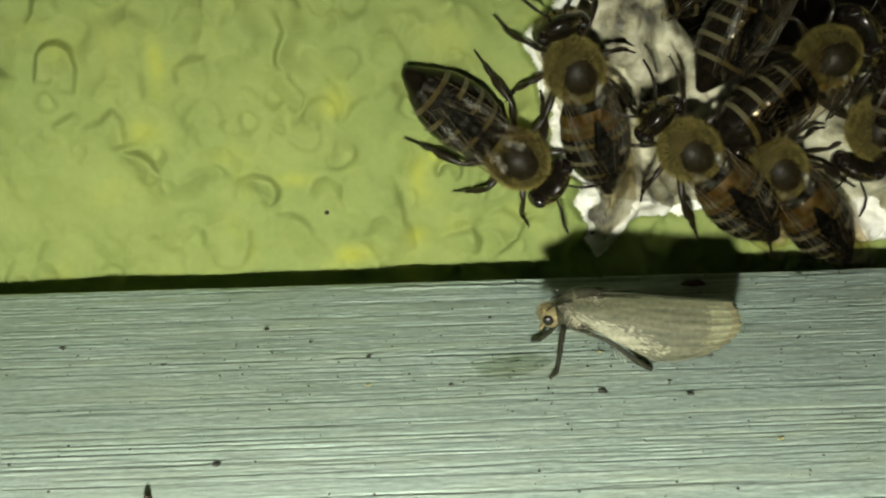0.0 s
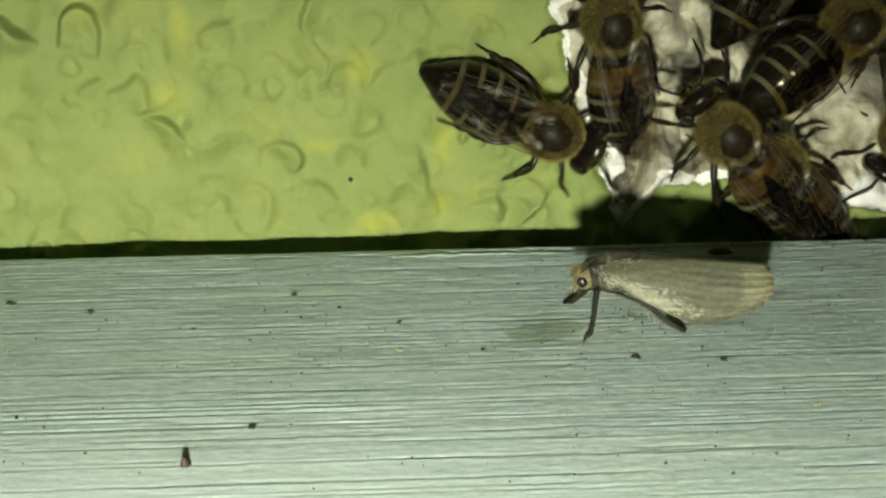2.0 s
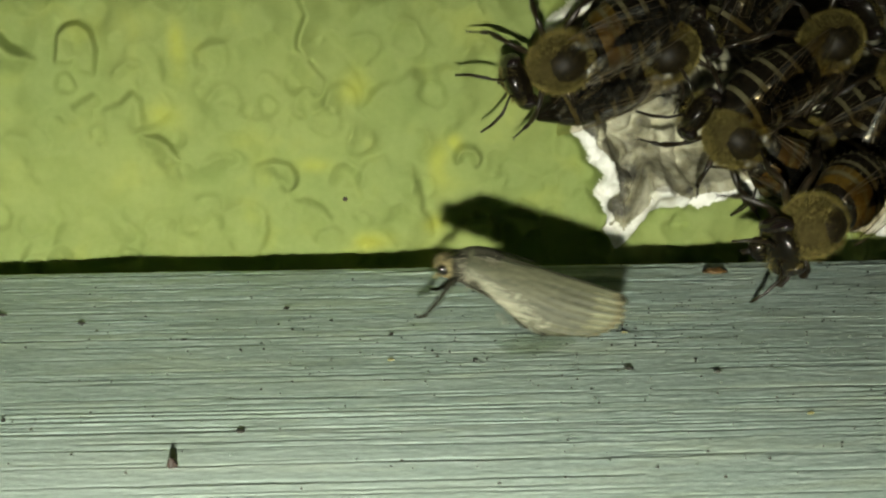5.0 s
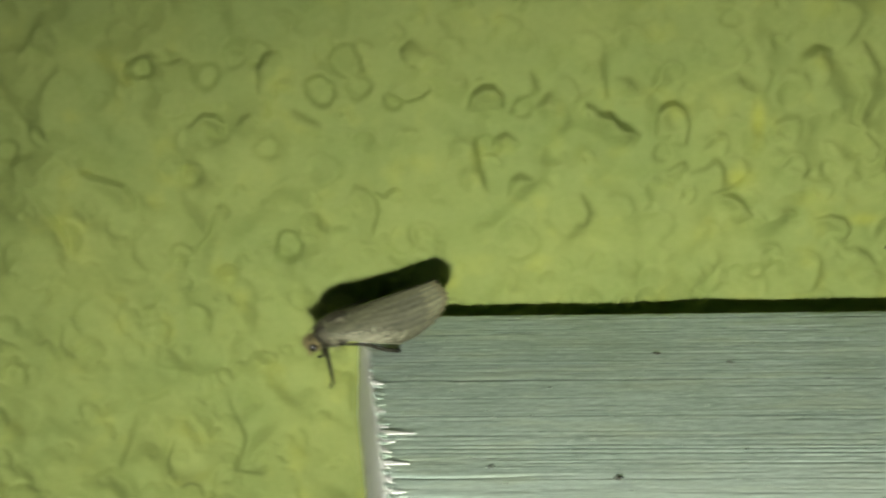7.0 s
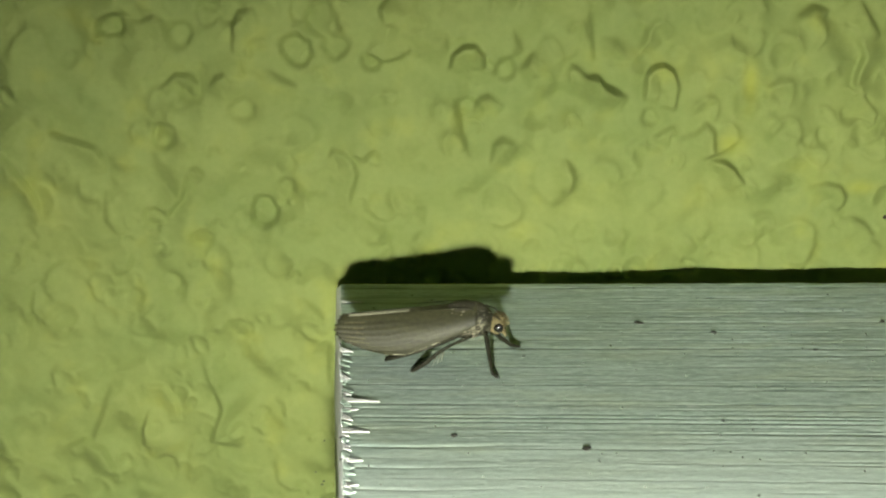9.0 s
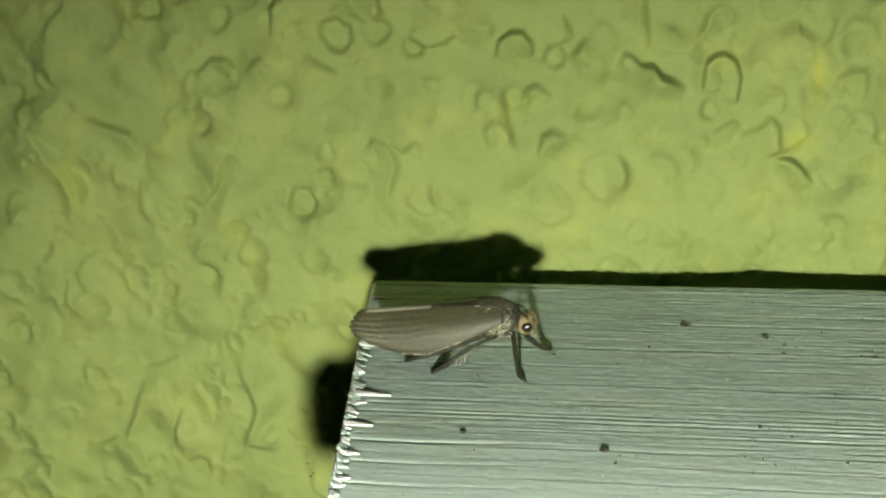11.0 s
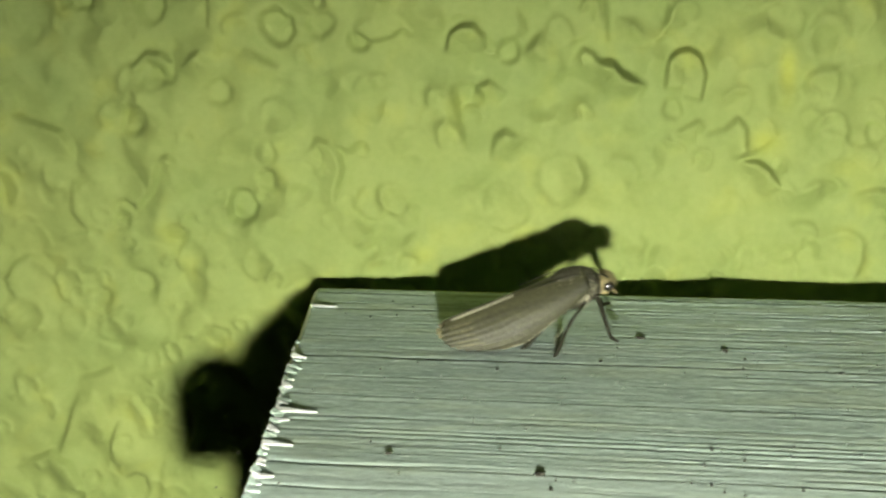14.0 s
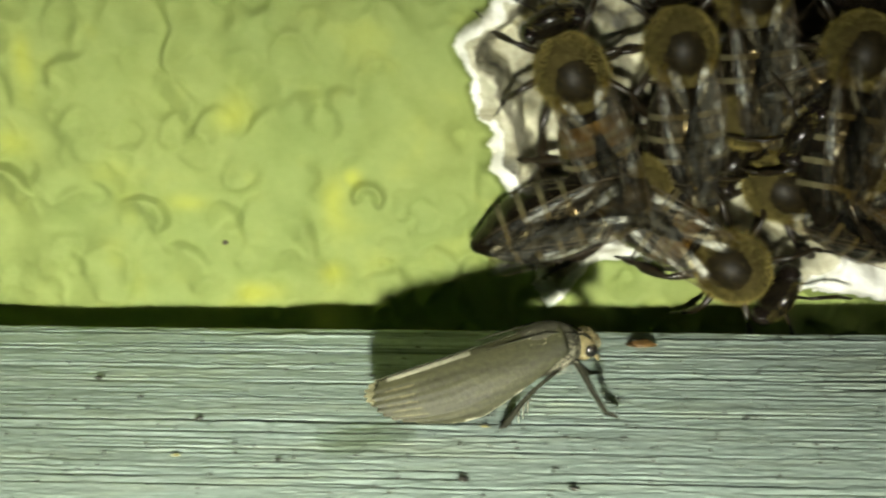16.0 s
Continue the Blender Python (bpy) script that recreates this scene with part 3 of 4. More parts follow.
    gnaw = 1 / (1 + np.exp(np.clip(-inside / 0.012, -60, 60)))
    crumb = 0.22 * smooth_noise(x, z, 2.3, 14) + 0.12 * smooth_noise(x, z, 6.0, 15) + 0.04 * smooth_noise(x, z, 15, 16)
    # round foam cells show where it is torn
    cells = np.zeros_like(h)
    for _ in range(520):
        cx, cz, r = rng.uniform(4.9, 7.7), rng.uniform(-0.1, 2.4), rng.uniform(0.06, 0.15)
        near = (np.abs(x - cx) < r) & (np.abs(z - cz) < r)
        dome = np.clip(1 - ((x[near] - cx) ** 2 + (z[near] - cz) ** 2) / r ** 2, 0, 1) ** 0.5
        cells[near] = np.maximum(cells[near], r * 0.8 * dome)
    h = h * (1 - gnaw) + gnaw * (crumb + 0.03 + cells - 0.45 * (1 - 0.8 * bright) * np.clip((inside - 0.13) / 0.14, 0, 1))
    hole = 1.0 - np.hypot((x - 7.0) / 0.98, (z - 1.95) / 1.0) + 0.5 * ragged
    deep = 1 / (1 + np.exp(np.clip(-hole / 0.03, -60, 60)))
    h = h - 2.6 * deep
    nx, nz = x.shape
    verts = np.stack([x, -h, z], -1).reshape(-1, 3)
    i, j = np.meshgrid(np.arange(nx - 1), np.arange(nz - 1), indexing="ij")
    a = (i * nz + j).ravel()
    faces = np.stack([a, a + nz, a + nz + 1, a + 1], -1)
    # the hole's depth gets the colour that paints its shade
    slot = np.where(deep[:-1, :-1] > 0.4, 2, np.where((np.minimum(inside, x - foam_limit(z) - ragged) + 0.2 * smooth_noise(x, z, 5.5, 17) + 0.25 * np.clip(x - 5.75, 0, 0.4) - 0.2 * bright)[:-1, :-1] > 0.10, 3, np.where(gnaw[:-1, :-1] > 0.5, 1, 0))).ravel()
    ob = put("wall_front", verts.tolist(), faces.tolist(), [GREEN, FOAM, HOLE_SHADE, STAINED_SHADED], None, "green painted bead foam hive wall, gnawed white round the entrance", True, slot.tolist())
    # where the paint is thin it is yellower
    thin = np.zeros_like(h)
    for cx, cz, wide, tall in ((2.81, 1.21, 0.05, 0.14), (2.71, 0.80, 0.10, 0.07), (3.86, 0.96, 0.09, 0.09), (3.60, 0.49, 0.10, 0.05), (4.38, 0.47, 0.07, 0.14), (4.35, 0.06, 0.06, 0.06), (4.47, 0.60, 0.05, 0.05), (3.95, -0.02, 0.12, 0.06)):
        thin = np.maximum(thin, np.exp(-((x - cx) / wide) ** 2 - ((z - cz) / tall) ** 2))
    worn_or_lit = ob.data.attributes.new("thin_paint", "FLOAT", "POINT")
    worn_or_lit.data.foreach_set("value", np.clip(thin * (0.9 + 0.9 * smooth_noise(x, z, 9.0, 19)), 0, 1).ravel())
    return tagged(ob, category="wall", kind="structure")


hive_wall()


# ---- ledge board below the entrance: top at z = 0, its grain along x ----
def back_edge(x):
    return -0.36 - 0.060 * x


def end_edge(y):
    return 0.098 * (-y - 0.36)


FRONT = -3.655


def ledge_board():
    rng = np.random.RandomState(21)
    us = np.concatenate([np.linspace(0, 9.5, 420), np.linspace(9.5, 24, 12)[1:]])
    vs = np.linspace(0, 1, 900)
    u, v = np.meshgrid(us, vs, indexing="ij")
    y0 = back_edge(u)
    y = y0 + (FRONT - 0.06 * u - y0) * v
    x = u + end_edge(y) * np.clip(1 - u / 6, 0, 1)
    w = v + 0.0012 * np.sin(u * 0.7) + 0.0012 * smooth_noise(u, v * 3, 0.6, 30)
    h = 0.0008 * smooth_noise(u * 0.3, w * 30, 1.0, 31) + 0.0008 * smooth_noise(u * 2.9, w * 61, 1.0, 32) + 0.0007 * smooth_noise(u * 5.0, w * 90 + 5, 1.0, 35) + 0.0019 * smooth_noise(u * 16.0, w * 170 + 3, 1.0, 39)
    # long cracks along the grain, each with a raised lip on its front side; their shade is painted in
    crack_shade = np.zeros_like(h)
    for k in range(150):
        line, strong = 0.02 + 0.97 * rng.uniform(0, 1) ** 1.25, rng.choice((0.35, 0.5, 0.7, 1.0)) * (1.0 if k % 3 else 1.25)
        j0, j1 = np.searchsorted(vs, (line - 0.03, line + 0.03))
        du, dv = u[:, j0:j1], v[:, j0:j1]
        middle = line + 0.004 * smooth_noise(du * 0.35 + k, du * 0 + k, 1.0, 60 + k) + 0.0016 * smooth_noise(du * 2.2 + k, du * 0 + k, 1.0, 90 + k) + 0.0022 * smooth_noise(du * 9.0 + k, du * 0 + k, 1.0, 95)
        part = strong * np.clip(1.3 * smooth_noise(du * 0.5 + 3 * k, du * 0 + k, 1.0, 70) + 1.8 * smooth_noise(du * 3.1 + 5 * k, du * 0 + k, 1.0, 71) + 0.35, 0, 1)
        off = (dv - middle) * 3.3
        half = 0.006 + 0.004 * strong
        h[:, j0:j1] += part * (0.0011 * np.exp(-(((off - 2.2 * half) / (1.6 * half)) ** 2)) - 0.0032 * np.exp(-((off / half) ** 2)))
        crack_shade[:, j0:j1] = np.maximum(crack_shade[:, j0:j1], part * np.exp(-((off / (1.1 * half)) ** 2)))
    # the wood is rougher away from the end; its long edges are worn round
    h *= (0.72 + 0.5 * np.clip((u - 1.5) / 2.5, 0, 1)) * (1.85 - 1.5 * v)
    crack_shade *= np.clip(1.25 - 0.85 * v, 0, 1)
    h -= 0.03 * np.exp(-v / 0.006) + 0.003 * np.exp(-(1 - v) / 0.01)
    # cracks that open at the sawn end
    for cv, depth in ((0.18, 0.02), (0.33, 0.02), (0.52, 0.03), (0.62, 0.05), (0.70, 0.05), (0.76, 0.07), (0.83, 0.05), (0.9, 0.04)):
        h -= 0.12 * depth * np.exp(-(((v - cv - 0.004 * np.sin(u * 5)) / 0.004) ** 2)) * np.exp(-u / rng.uniform(0.2, 0.8))
    x = x + np.exp(-u / 0.03) * 0.006 * (smooth_noise(u * 0, v * 50, 1.0, 36) + smooth_noise(u * 0, v * 59, 1.0, 37))
    nu, nv = u.shape
    top = np.stack([x, y, h], -1).reshape(-1, 3)
    low = top.copy()
    low[:, 2] = -0.75
    clean = end_edge(y[0])
    low[:nv, 0] = clean - 0.085
    chamfer = np.stack([clean - 0.032 + 0.008 * smooth_noise(y[0] * 0, y[0], 6.0, 38), y[0], np.full(nv, -0.04)], -1)
    i, j = np.meshgrid(np.arange(nu - 1), np.arange(nv - 1), indexing="ij")
    a = (i * nv + j).ravel()
    faces = np.stack([a, a + 1, a + nv + 1, a + nv], -1)[:, ::-1].tolist()
    slots = [0] * len(faces)
    n = nu * nv
    k = np.arange(nv - 1)
    m = 2 * n
    end = np.stack([k, k + 1, k + 1 + m, k + m], -1).tolist() + np.stack([k + m, k + 1 + m, k + 1 + n, k + n], -1).tolist()
    i = np.arange(nu - 1) * nv
    back = np.stack([i + nv, i, i + n, i + nv + n], -1).tolist()
    i = i + nv - 1
    front = np.stack([i, i + nv, i + nv + n, i + n], -1).tolist()
    faces += end + back + front
    slots += [1] * len(end) + [0] * (len(back) + len(front))
    ob = put("ledge_board", top.tolist() + low.tolist() + chamfer.tolist(), faces, [BOARD, PRIMER], None, "weathered grey-green painted wooden ledge board with frayed sawn end", True, slots)
    # painted crack shade, read by the board's colour
    dirt = ob.data.attributes.new("crack_shade", "FLOAT", "POINT")
    dirt.data.foreach_set("value", np.concatenate([crack_shade.ravel(), np.zeros(n + nv)]))
    return tagged(ob, category="board")


ledge = ledge_board()


def splinters():
    """Fibres torn up along the sawn end."""
    rng = random.Random(4)
    for n in range(130):
        y = -1.25 - 2.35 * rng.random() ** 0.8
        long = rng.choice((0.015, 0.02, 0.03, 0.04, 0.055)) * rng.uniform(0.7, 1.1)
        wide = rng.choice((0.005, 0.009, 0.014, 0.024)) * rng.uniform(0.8, 1.2)
        if n < 7:
            y, long, wide = (-0.78, -1.62, -2.34, -2.72, -2.45, -3.05, -3.3)[n], (0.15, 0.08, 0.20, 0.14, 0.09, 0.10, 0.08)[n], 0.02 if n else 0.012
        x, s = end_edge(y) - 0.02 * rng.random(), Shape()
        lift, drop = rng.uniform(0.004, 0.022), rng.uniform(-0.4, 0.5) * wide
        rows = []
        for k in range(5):
            q = k / 4
            w = wide * (1 - q ** 1.4) * rng.uniform(0.7, 1.15) + 0.0015
            rows.append([(x + long * q, y + drop * q - w, lift * (1 - q) + 0.002), (x + long * q, y + drop * q + w, lift * (1 - q) + 0.004)])
        s.sheet(rows, (0, 0, 0.005))
        s.done("splinter", PRIMER if n % 3 == 0 or n < 7 else BOARD, ledge, "" if n else "torn white wood fibre", False)


splinters()


def front_slat():
    s = Shape()
    rings = []
    for x in [0.16, 0.19, 0.26, 0.5] + [1 + 1.2 * i for i in range(16)]:
        k = 0.75 if x == 0.16 else 1.0
        yc = FRONT - 0.06 * x - 0.247
        rings.append([(x, yc + a * k, -0.183 + b * k + 0.006 * math.sin(x * 7 + b * 30)) for a, b in ((0.22, -0.20), (0.24, -0.10), (0.24, 0.08), (0.238, 0.165), (0.215, 0.18), (-0.13, 0.18), (-0.21, 0.15), (-0.24, 0.08), (-0.24, -0.1), (-0.2, -0.2))])
    s.rings(rings)
    ob = s.done("edge_strip", PRIMER, None, "rounded pale painted strip along the board's front edge", False)
    return tagged(ob, category="strip")


front_slat()


# ---- dirt and remains on the board ----
def crumb_shape(rng, size, tall=0.7):
    s = Shape()
    s.ball((0, 0, size * tall * 0.45), (size * rng.uniform(0.8, 1.2), size * rng.uniform(0.6, 1.0), size * tall * 0.6), 8, 6)
    s.v = [tuple(c * (1 + rng.uniform(-0.34, 0.34)) for c in p) for p in s.v]
    return s


def crumbs():
    rng = random.Random(9)
    black = "small dark dirt crumb lying on the board"
    rows = [(2.36, -1.44, 0.030), (3.41, -1.32, 0.026), (3.93, -1.79, 0.026), (5.0, -2.39, 0.040), (5.4, -2.48, 0.042), (3.21, -2.91, 0.032), (0.8, -2.79, 0.036), (1.47, -2.97, 0.042), (1.93, -1.26, 0.036), (2.2, -2.68, 0.030), (3.64, -1.54, 0.022), (3.44, -1.66, 0.020), (4.62, -1.32, 0.02), (5.35, -2.3, 0.02), (2.9, -1.75, 0.022), (1.2, -1.75, 0.02), (4.3, -2.2, 0.022), (1.72, -1.62, 0.022)]
    for n, (x, y, r) in enumerate(rows):
        ob = crumb_shape(rng, r * (0.60 if y > -2.3 else 0.47), 0.6).done("dirt_crumb", DIRT, None, black, False)
        ob.matrix_basis = at(x, y, 0.0, 0, 0, rng.uniform(0, 360))
        tagged(ob, category="dirt", group="dirt crumbs on the board")
    s = Shape()
    s.rings([[(0.035 * math.cos(a) * k, 0.03 * math.sin(a) * k, z) for a in (i * math.pi / 4 for i in range(8))] for k, z in ((1, 0), (0.8, 0.05), (0.5, 0.1), (0.12, 0.125))])
    ob = s.done("bud_scale", [RED_DIRT], None, "reddish brown pointed bud scale standing on the board", False)
    ob.matrix_basis = at(2.95, -3.22, 0.0, 8, -12, 20) @ Matrix.Diagonal((0.65, 0.65, 0.36, 1))
    tagged(ob, category="plant debris")
    for x, y in ((5.65, -3.0), (3.9, -2.15), (5.1, -1.9)):
        ob = crumb_shape(rng, 0.015, 0.6).done("pollen_grain", POLLEN, None, "yellow pollen crumb lying on the board", False)
        ob.matrix_basis = at(x, y, 0.0)
        tagged(ob, category="pollen", group="pollen crumbs on the board")
    ob = crumb_shape(rng, 0.07, 0.4).done("wax_flake", POLLEN, None, "tan wax flake on the board's front edge", False)
    ob.matrix_basis = at(1.0, -3.86, 0.0)
    tagged(ob, category="wax")
    s = Shape()
    for k in range(950):
        x, y = (rng.uniform(0.1, 9.0), rng.uniform(-3.6, -0.6)) if k < 450 else (rng.gauss(5.6, 1.3), rng.gauss(-1.9, 0.5))
        if y > back_edge(x) - 0.05:
            continue
        r = rng.uniform(0.003, 0.010)
        b = len(s.v)
        s.v += [(x - r, y, 0.0), (x, y - r * 0.8, 0.0), (x + r, y, 0.0), (x, y + r * 0.8, 0.0), (x + r * 0.2, y, r * 0.6 + 0.003)]
        s.f += [(b + i, b + (i + 1) % 4, b + 4) for i in range(4)]
        s.s += [0] * 4
    tagged(s.done("fine_grit", DIRT, None, "fine dark grit scattered over the board", False), category="grit", kind="stuff")
    s = Shape()
    s.ball((0, 0, 0), (0.016, 0.012, 0.016), 8, 6)
    ob = s.done("propolis_speck", RED_DIRT, None, "tiny rust-brown propolis speck stuck to the wall")
    ob.matrix_basis = at(3.79, 0.0, 0.26)
    tagged(ob, category="propolis")
    ob = crumb_shape(rng, 0.06, 0.5).done("propolis_lump", PROPOLIS, None, "orange propolis lump on the board's back edge")
    ob.matrix_basis = at(5.87, -0.95, -0.004)
    tagged(ob, category="propolis")
    for x, z, r in ((-0.61, 1.28, 0.022), (-0.44, 0.78, 0.026), (-1.24, 0.70, 0.016)):
        ob = crumb_shape(rng, r, 0.5).done("wax_speck", POLLEN, None, "tiny pale yellow wax speck stuck to the wall", False)
        ob.matrix_basis = at(x, -0.004, z, 90, 0, 0)
        tagged(ob, category="wax", group="wax specks on the wall")


crumbs()


# ---- insects ----
def wing_outline(t, length, wide):
    """Half widths on the two sides at t along an insect wing."""
    rise = math.sin(math.pi * min(1.0, t * 0.92 + 0.04)) ** 0.55
    return 0.22 * wide * rise, wide * (0.25 + 0.75 * t ** 0.8) * max(0.0, 1 - t ** 7) ** 0.5 * 0.8


def veined_wing(name, length, wide, parent, pose_m, label=""):
    """A clear wing along -x with its veins; the front edge on +y."""
    s = Shape()
    grid = []
    for i in range(13):
        t = i / 12
        f, b = wing_outline(t, length, wide)
        grid.append([(-length * t, f + (-b - f) * j / 5, 0.010 * math.sin(6 * j / 5 * math.pi) * math.sin(math.pi * t)) for j in range(6)])
    s.sheet(grid, (0, 0, 0.0016))
    w = s.done(name, BEE_WING, parent, label)
    w.matrix_basis = pose_m
    v = Shape()
    lead = [(-length * i / 12, wing_outline(i / 12, length, wide)[0], 0) for i in range(12)]
    v.tube(lead, [0.0032 - 0.00016 * i for i in range(12)], 5)
    for k, e in ((0.25, 0.85), (0.6, 0.75)):
        pts = []
        for i in range(8):
            t = 0.03 + (e - 0.03) * i / 7
            f, b = wing_outline(t, length, wide)
            pts.append((-length * t, f + (-b - f) * k * (0.4 + 0.6 * t), 0.004))
        v.tube(pts, [0.0010] * 8, 4)
    for t in (0.38, 0.58, 0.74):
        f, b = wing_outline(t, length, wide)
        v.tube([(-length * t, f, 0.003), (-length * (t + 0.04), f + (-b - f) * 0.3, 0.004), (-length * t, f + (-b - f) * 0.55, 0.003)], [0.0009] * 3, 4)
    v.done("vein_net", VEIN, w)
    return w


def leg(name, pts, radii, mat, parent, flat=1.0, k=7):
    """A jointed leg; its origin is the hip."""
    hip = Vector(pts[0])
    s = Shape()
    s.tube([Vector(p) - hip for p in pts], radii, k, 0, flat)
    ob = s.done(name, mat, parent)
    ob.location = hip * C
    return ob


def bee_leg(hip, knee, ankle, toe, thick, parent, broad=1.0):
    """Thigh, shin and a foot of short links, narrow at each joint; broad widens the shin. The origin is the hip."""
    h, k, a, e = Vector(hip), Vector(knee), Vector(ankle), Vector(toe)
    path, radii = [], []
    for p, q, sizes in ((h, k, (0.6, 0.95, 1.0, 0.62)), (k, a, (0.58, 0.8 * broad, 1.0 * broad, 0.6)), (a, a.lerp(e, 0.45), (0.62, 0.72 * broad ** 0.5, 0.7, 0.4))):
        path += [p.lerp(q, t) for t in (0.03, 0.3, 0.7, 0.97)]
        radii += [thick * v for v in sizes]
    for n in range(3):
        path += [a.lerp(e, 0.5 + 0.16 * n), a.lerp(e, 0.62 + 0.16 * n)]
        radii += [thick * 0.26, thick * 0.38]
    path.append(e)
    radii.append(thick * 0.14)
    s = Shape()
    s.tube([p - h for p in path], radii, 7, 0, 0.8)
    for side in (1, -1):
        s.tube([e - h, e - h + (e - a).normalized() * 0.02 + Vector((0, 0.012 * side, -0.004))], [thick * 0.16, thick * 0.05], 4)
    ob = s.done("leg", BEE_LEG, parent)
    ob.location = h * C
    return ob


def honeybee(amber):
    """A worker bee along +x, feet on z = 0; amber: whether its first abdomen plates are orange-brown."""
    rng = random.Random(5)
    label = "amber-banded furry worker honeybee clinging to the hive entrance" if amber else "dark brown worker honeybee with thin pale bands on hive wall"
    bee = root("honeybee", label, "bee", "honeybees at the entrance")
    s = Shape()
    s.ball((0.20, 0, 0.27), (0.195, 0.172, 0.18), 18, 12)
    s.ball((0.05, 0, 0.29), (0.07, 0.10, 0.09), 12, 8)
    thorax = s.done("thorax", PILE, bee)
    s = Shape()
    s.ball((0.19, 0, 0.29), (0.165, 0.145, 0.176), 18, 12)
    s.done("back_plate", THORAX, thorax, "bald dark brown back plate")
    f = Shape()
    for _ in range(11000):
        d = Vector((rng.gauss(0, 1), rng.gauss(0, 1), rng.gauss(0, 1))).normalized()
        if d.z > 0.55 and math.hypot(d.x + 0.05, d.y) < 0.55 and rng.random() < 0.82:
            continue
        p = Vector((0.20 + 0.195 * d.x, 0.172 * d.y, 0.27 + 0.18 * d.z))
        f.hair(p - 0.012 * d, p + Vector((d.x - 0.45 + rng.uniform(-0.3, 0.3), d.y + rng.uniform(-0.35, 0.35), d.z + rng.uniform(-0.35, 0.35))) * rng.uniform(0.012, 0.034), 0.0013)
    f.done("thorax_fur", FUR, thorax, "tan fur")
    # abdomen: overlapping rings of plates with pale hair bands
    s = Shape()
    rings, slots = [], []
    n = 24
    for i in range(49):
        t = i / 48
        r = 0.205 * math.sin(math.pi * min(1, 0.16 + 0.80 * t ** 0.9)) ** 0.62 * (1.0 if t < 0.5 else 1 - 0.55 * ((t - 0.5) / 0.5) ** 2.4)
        seg = t * 6
        r *= 0.97 + 0.05 * (seg % 1)
        if i == 48:
            r = 0.012
        x, zc = 0.0 - 0.68 * t, 0.27 - 0.03 * t - 0.07 * t * t
        rings.append([(x, r * math.cos(a), zc + 0.92 * r * math.sin(a)) for a in (2 * math.pi * j / n for j in range(n))])
        k, part_of = int(seg), seg % 1
        slots.append(1 if amber and ((k == 0 and part_of > 0.35) or (k == 1 and 0.2 < part_of < 0.6)) else (2 if part_of < (0.24 if amber else 0.15) and 0 < k < 5 else 0))
    s.rings(rings, slots[:-1])
    abdomen = s.done("abdomen", [CHITIN, AMBER, BAND], bee, "dark abdomen with pale bands")
    f = Shape()
    for _ in range(2400):
        k = rng.choice((0, 1, 1, 2, 2, 3, 3, 4))
        t, a = (k + (rng.uniform(0, 0.26) if k > 1 else rng.uniform(0, 1))) / 6, rng.uniform(0, 2 * math.pi)
        i = int(t * 48)
        base = Vector(rings[i][int(a / (2 * math.pi) * n) % n])
        out = (base - Vector((base.x, 0, 0.25))).normalized()
        f.hair(base, base + out * 0.012 + Vector((-rng.uniform(0.012, 0.03), rng.uniform(-0.008, 0.008), 0)), 0.0011)
    f.done("abdomen_fur", BAND, abdomen)
    s = Shape()
    s.ball((0.46, 0, 0.23), (0.075, 0.155, 0.15), 16, 10, 0, Matrix.Rotation(radians(18), 3, "Y"))
    s.ball((0.49, 0, 0.11), (0.05, 0.075, 0.06), 10, 7)
    head = s.done("head", CHITIN, bee)
    for side in (1, -1):
        s = Shape()
        s.ball((0.455, side * 0.125, 0.245), (0.062, 0.05, 0.115), 12, 9)
        s.done("eye", EYE, head, "" if side < 0 else "glossy black compound eye")
        s = Shape()
        s.tube([(0.52, side * 0.035, 0.25), (0.60, side * 0.09, 0.31), (0.63, side * 0.115, 0.31), (0.70, side * 0.16, 0.25), (0.77, side * 0.185, 0.19)], [0.008, 0.008, 0.010, 0.010, 0.007], 6)
        s.done("antenna", BEE_LEG, head)
    f = Shape()
    for _ in range(800):
        d = Vector((rng.uniform(0.1, 1), rng.uniform(-0.7, 0.7), rng.uniform(-0.4, 1))).normalized()
        p = Vector((0.46 + 0.075 * d.x, 0.155 * d.y, 0.23 + 0.15 * d.z))
        f.hair(p, p + d * rng.uniform(0.015, 0.035), 0.0012)
    f.done("head_fur", FUR, head)
    s = Shape()
    s.tube([(0.51, 0, 0.09), (0.53, 0, 0.03), (0.52, 0, 0.0)], [0.022, 0.016, 0.006], 6)
    s.done("mouthparts", BEE_LEG, head)
    for side in (1, -1):
        bee_leg((0.31, side * 0.09, 0.15), (0.42, side * 0.20, 0.19), (0.49, side * 0.28, 0.07), (0.60, side * 0.32, 0.012), 0.024, bee)
        bee_leg((0.20, side * 0.12, 0.14), (0.19, side * 0.27, 0.18), (0.15, side * 0.35, 0.07), (0.08, side * 0.42, 0.012), 0.026, bee)
        bee_leg((0.10, side * 0.12, 0.14), (-0.04, side * 0.24, 0.19), (-0.22, side * 0.29, 0.09), (-0.37, side * 0.34, 0.012), 0.029, bee, 1.35)
        m = Matrix.Diagonal((1, side, 1, 1))
        w = veined_wing("forewing", 0.78, 0.27, bee, at(0, 0, 0), "clear brownish forewing" if side > 0 else "")
        w.matrix_basis = at(0.15, side * 0.12, 0.475, side * 5, 2, side * 4) @ m
        w = veined_wing("hindwing", 0.54, 0.18, bee, at(0, 0, 0))
        w.matrix_basis = at(0.06, side * 0.12, 0.455, side * 6, 2, side * 12) @ m
    return bee


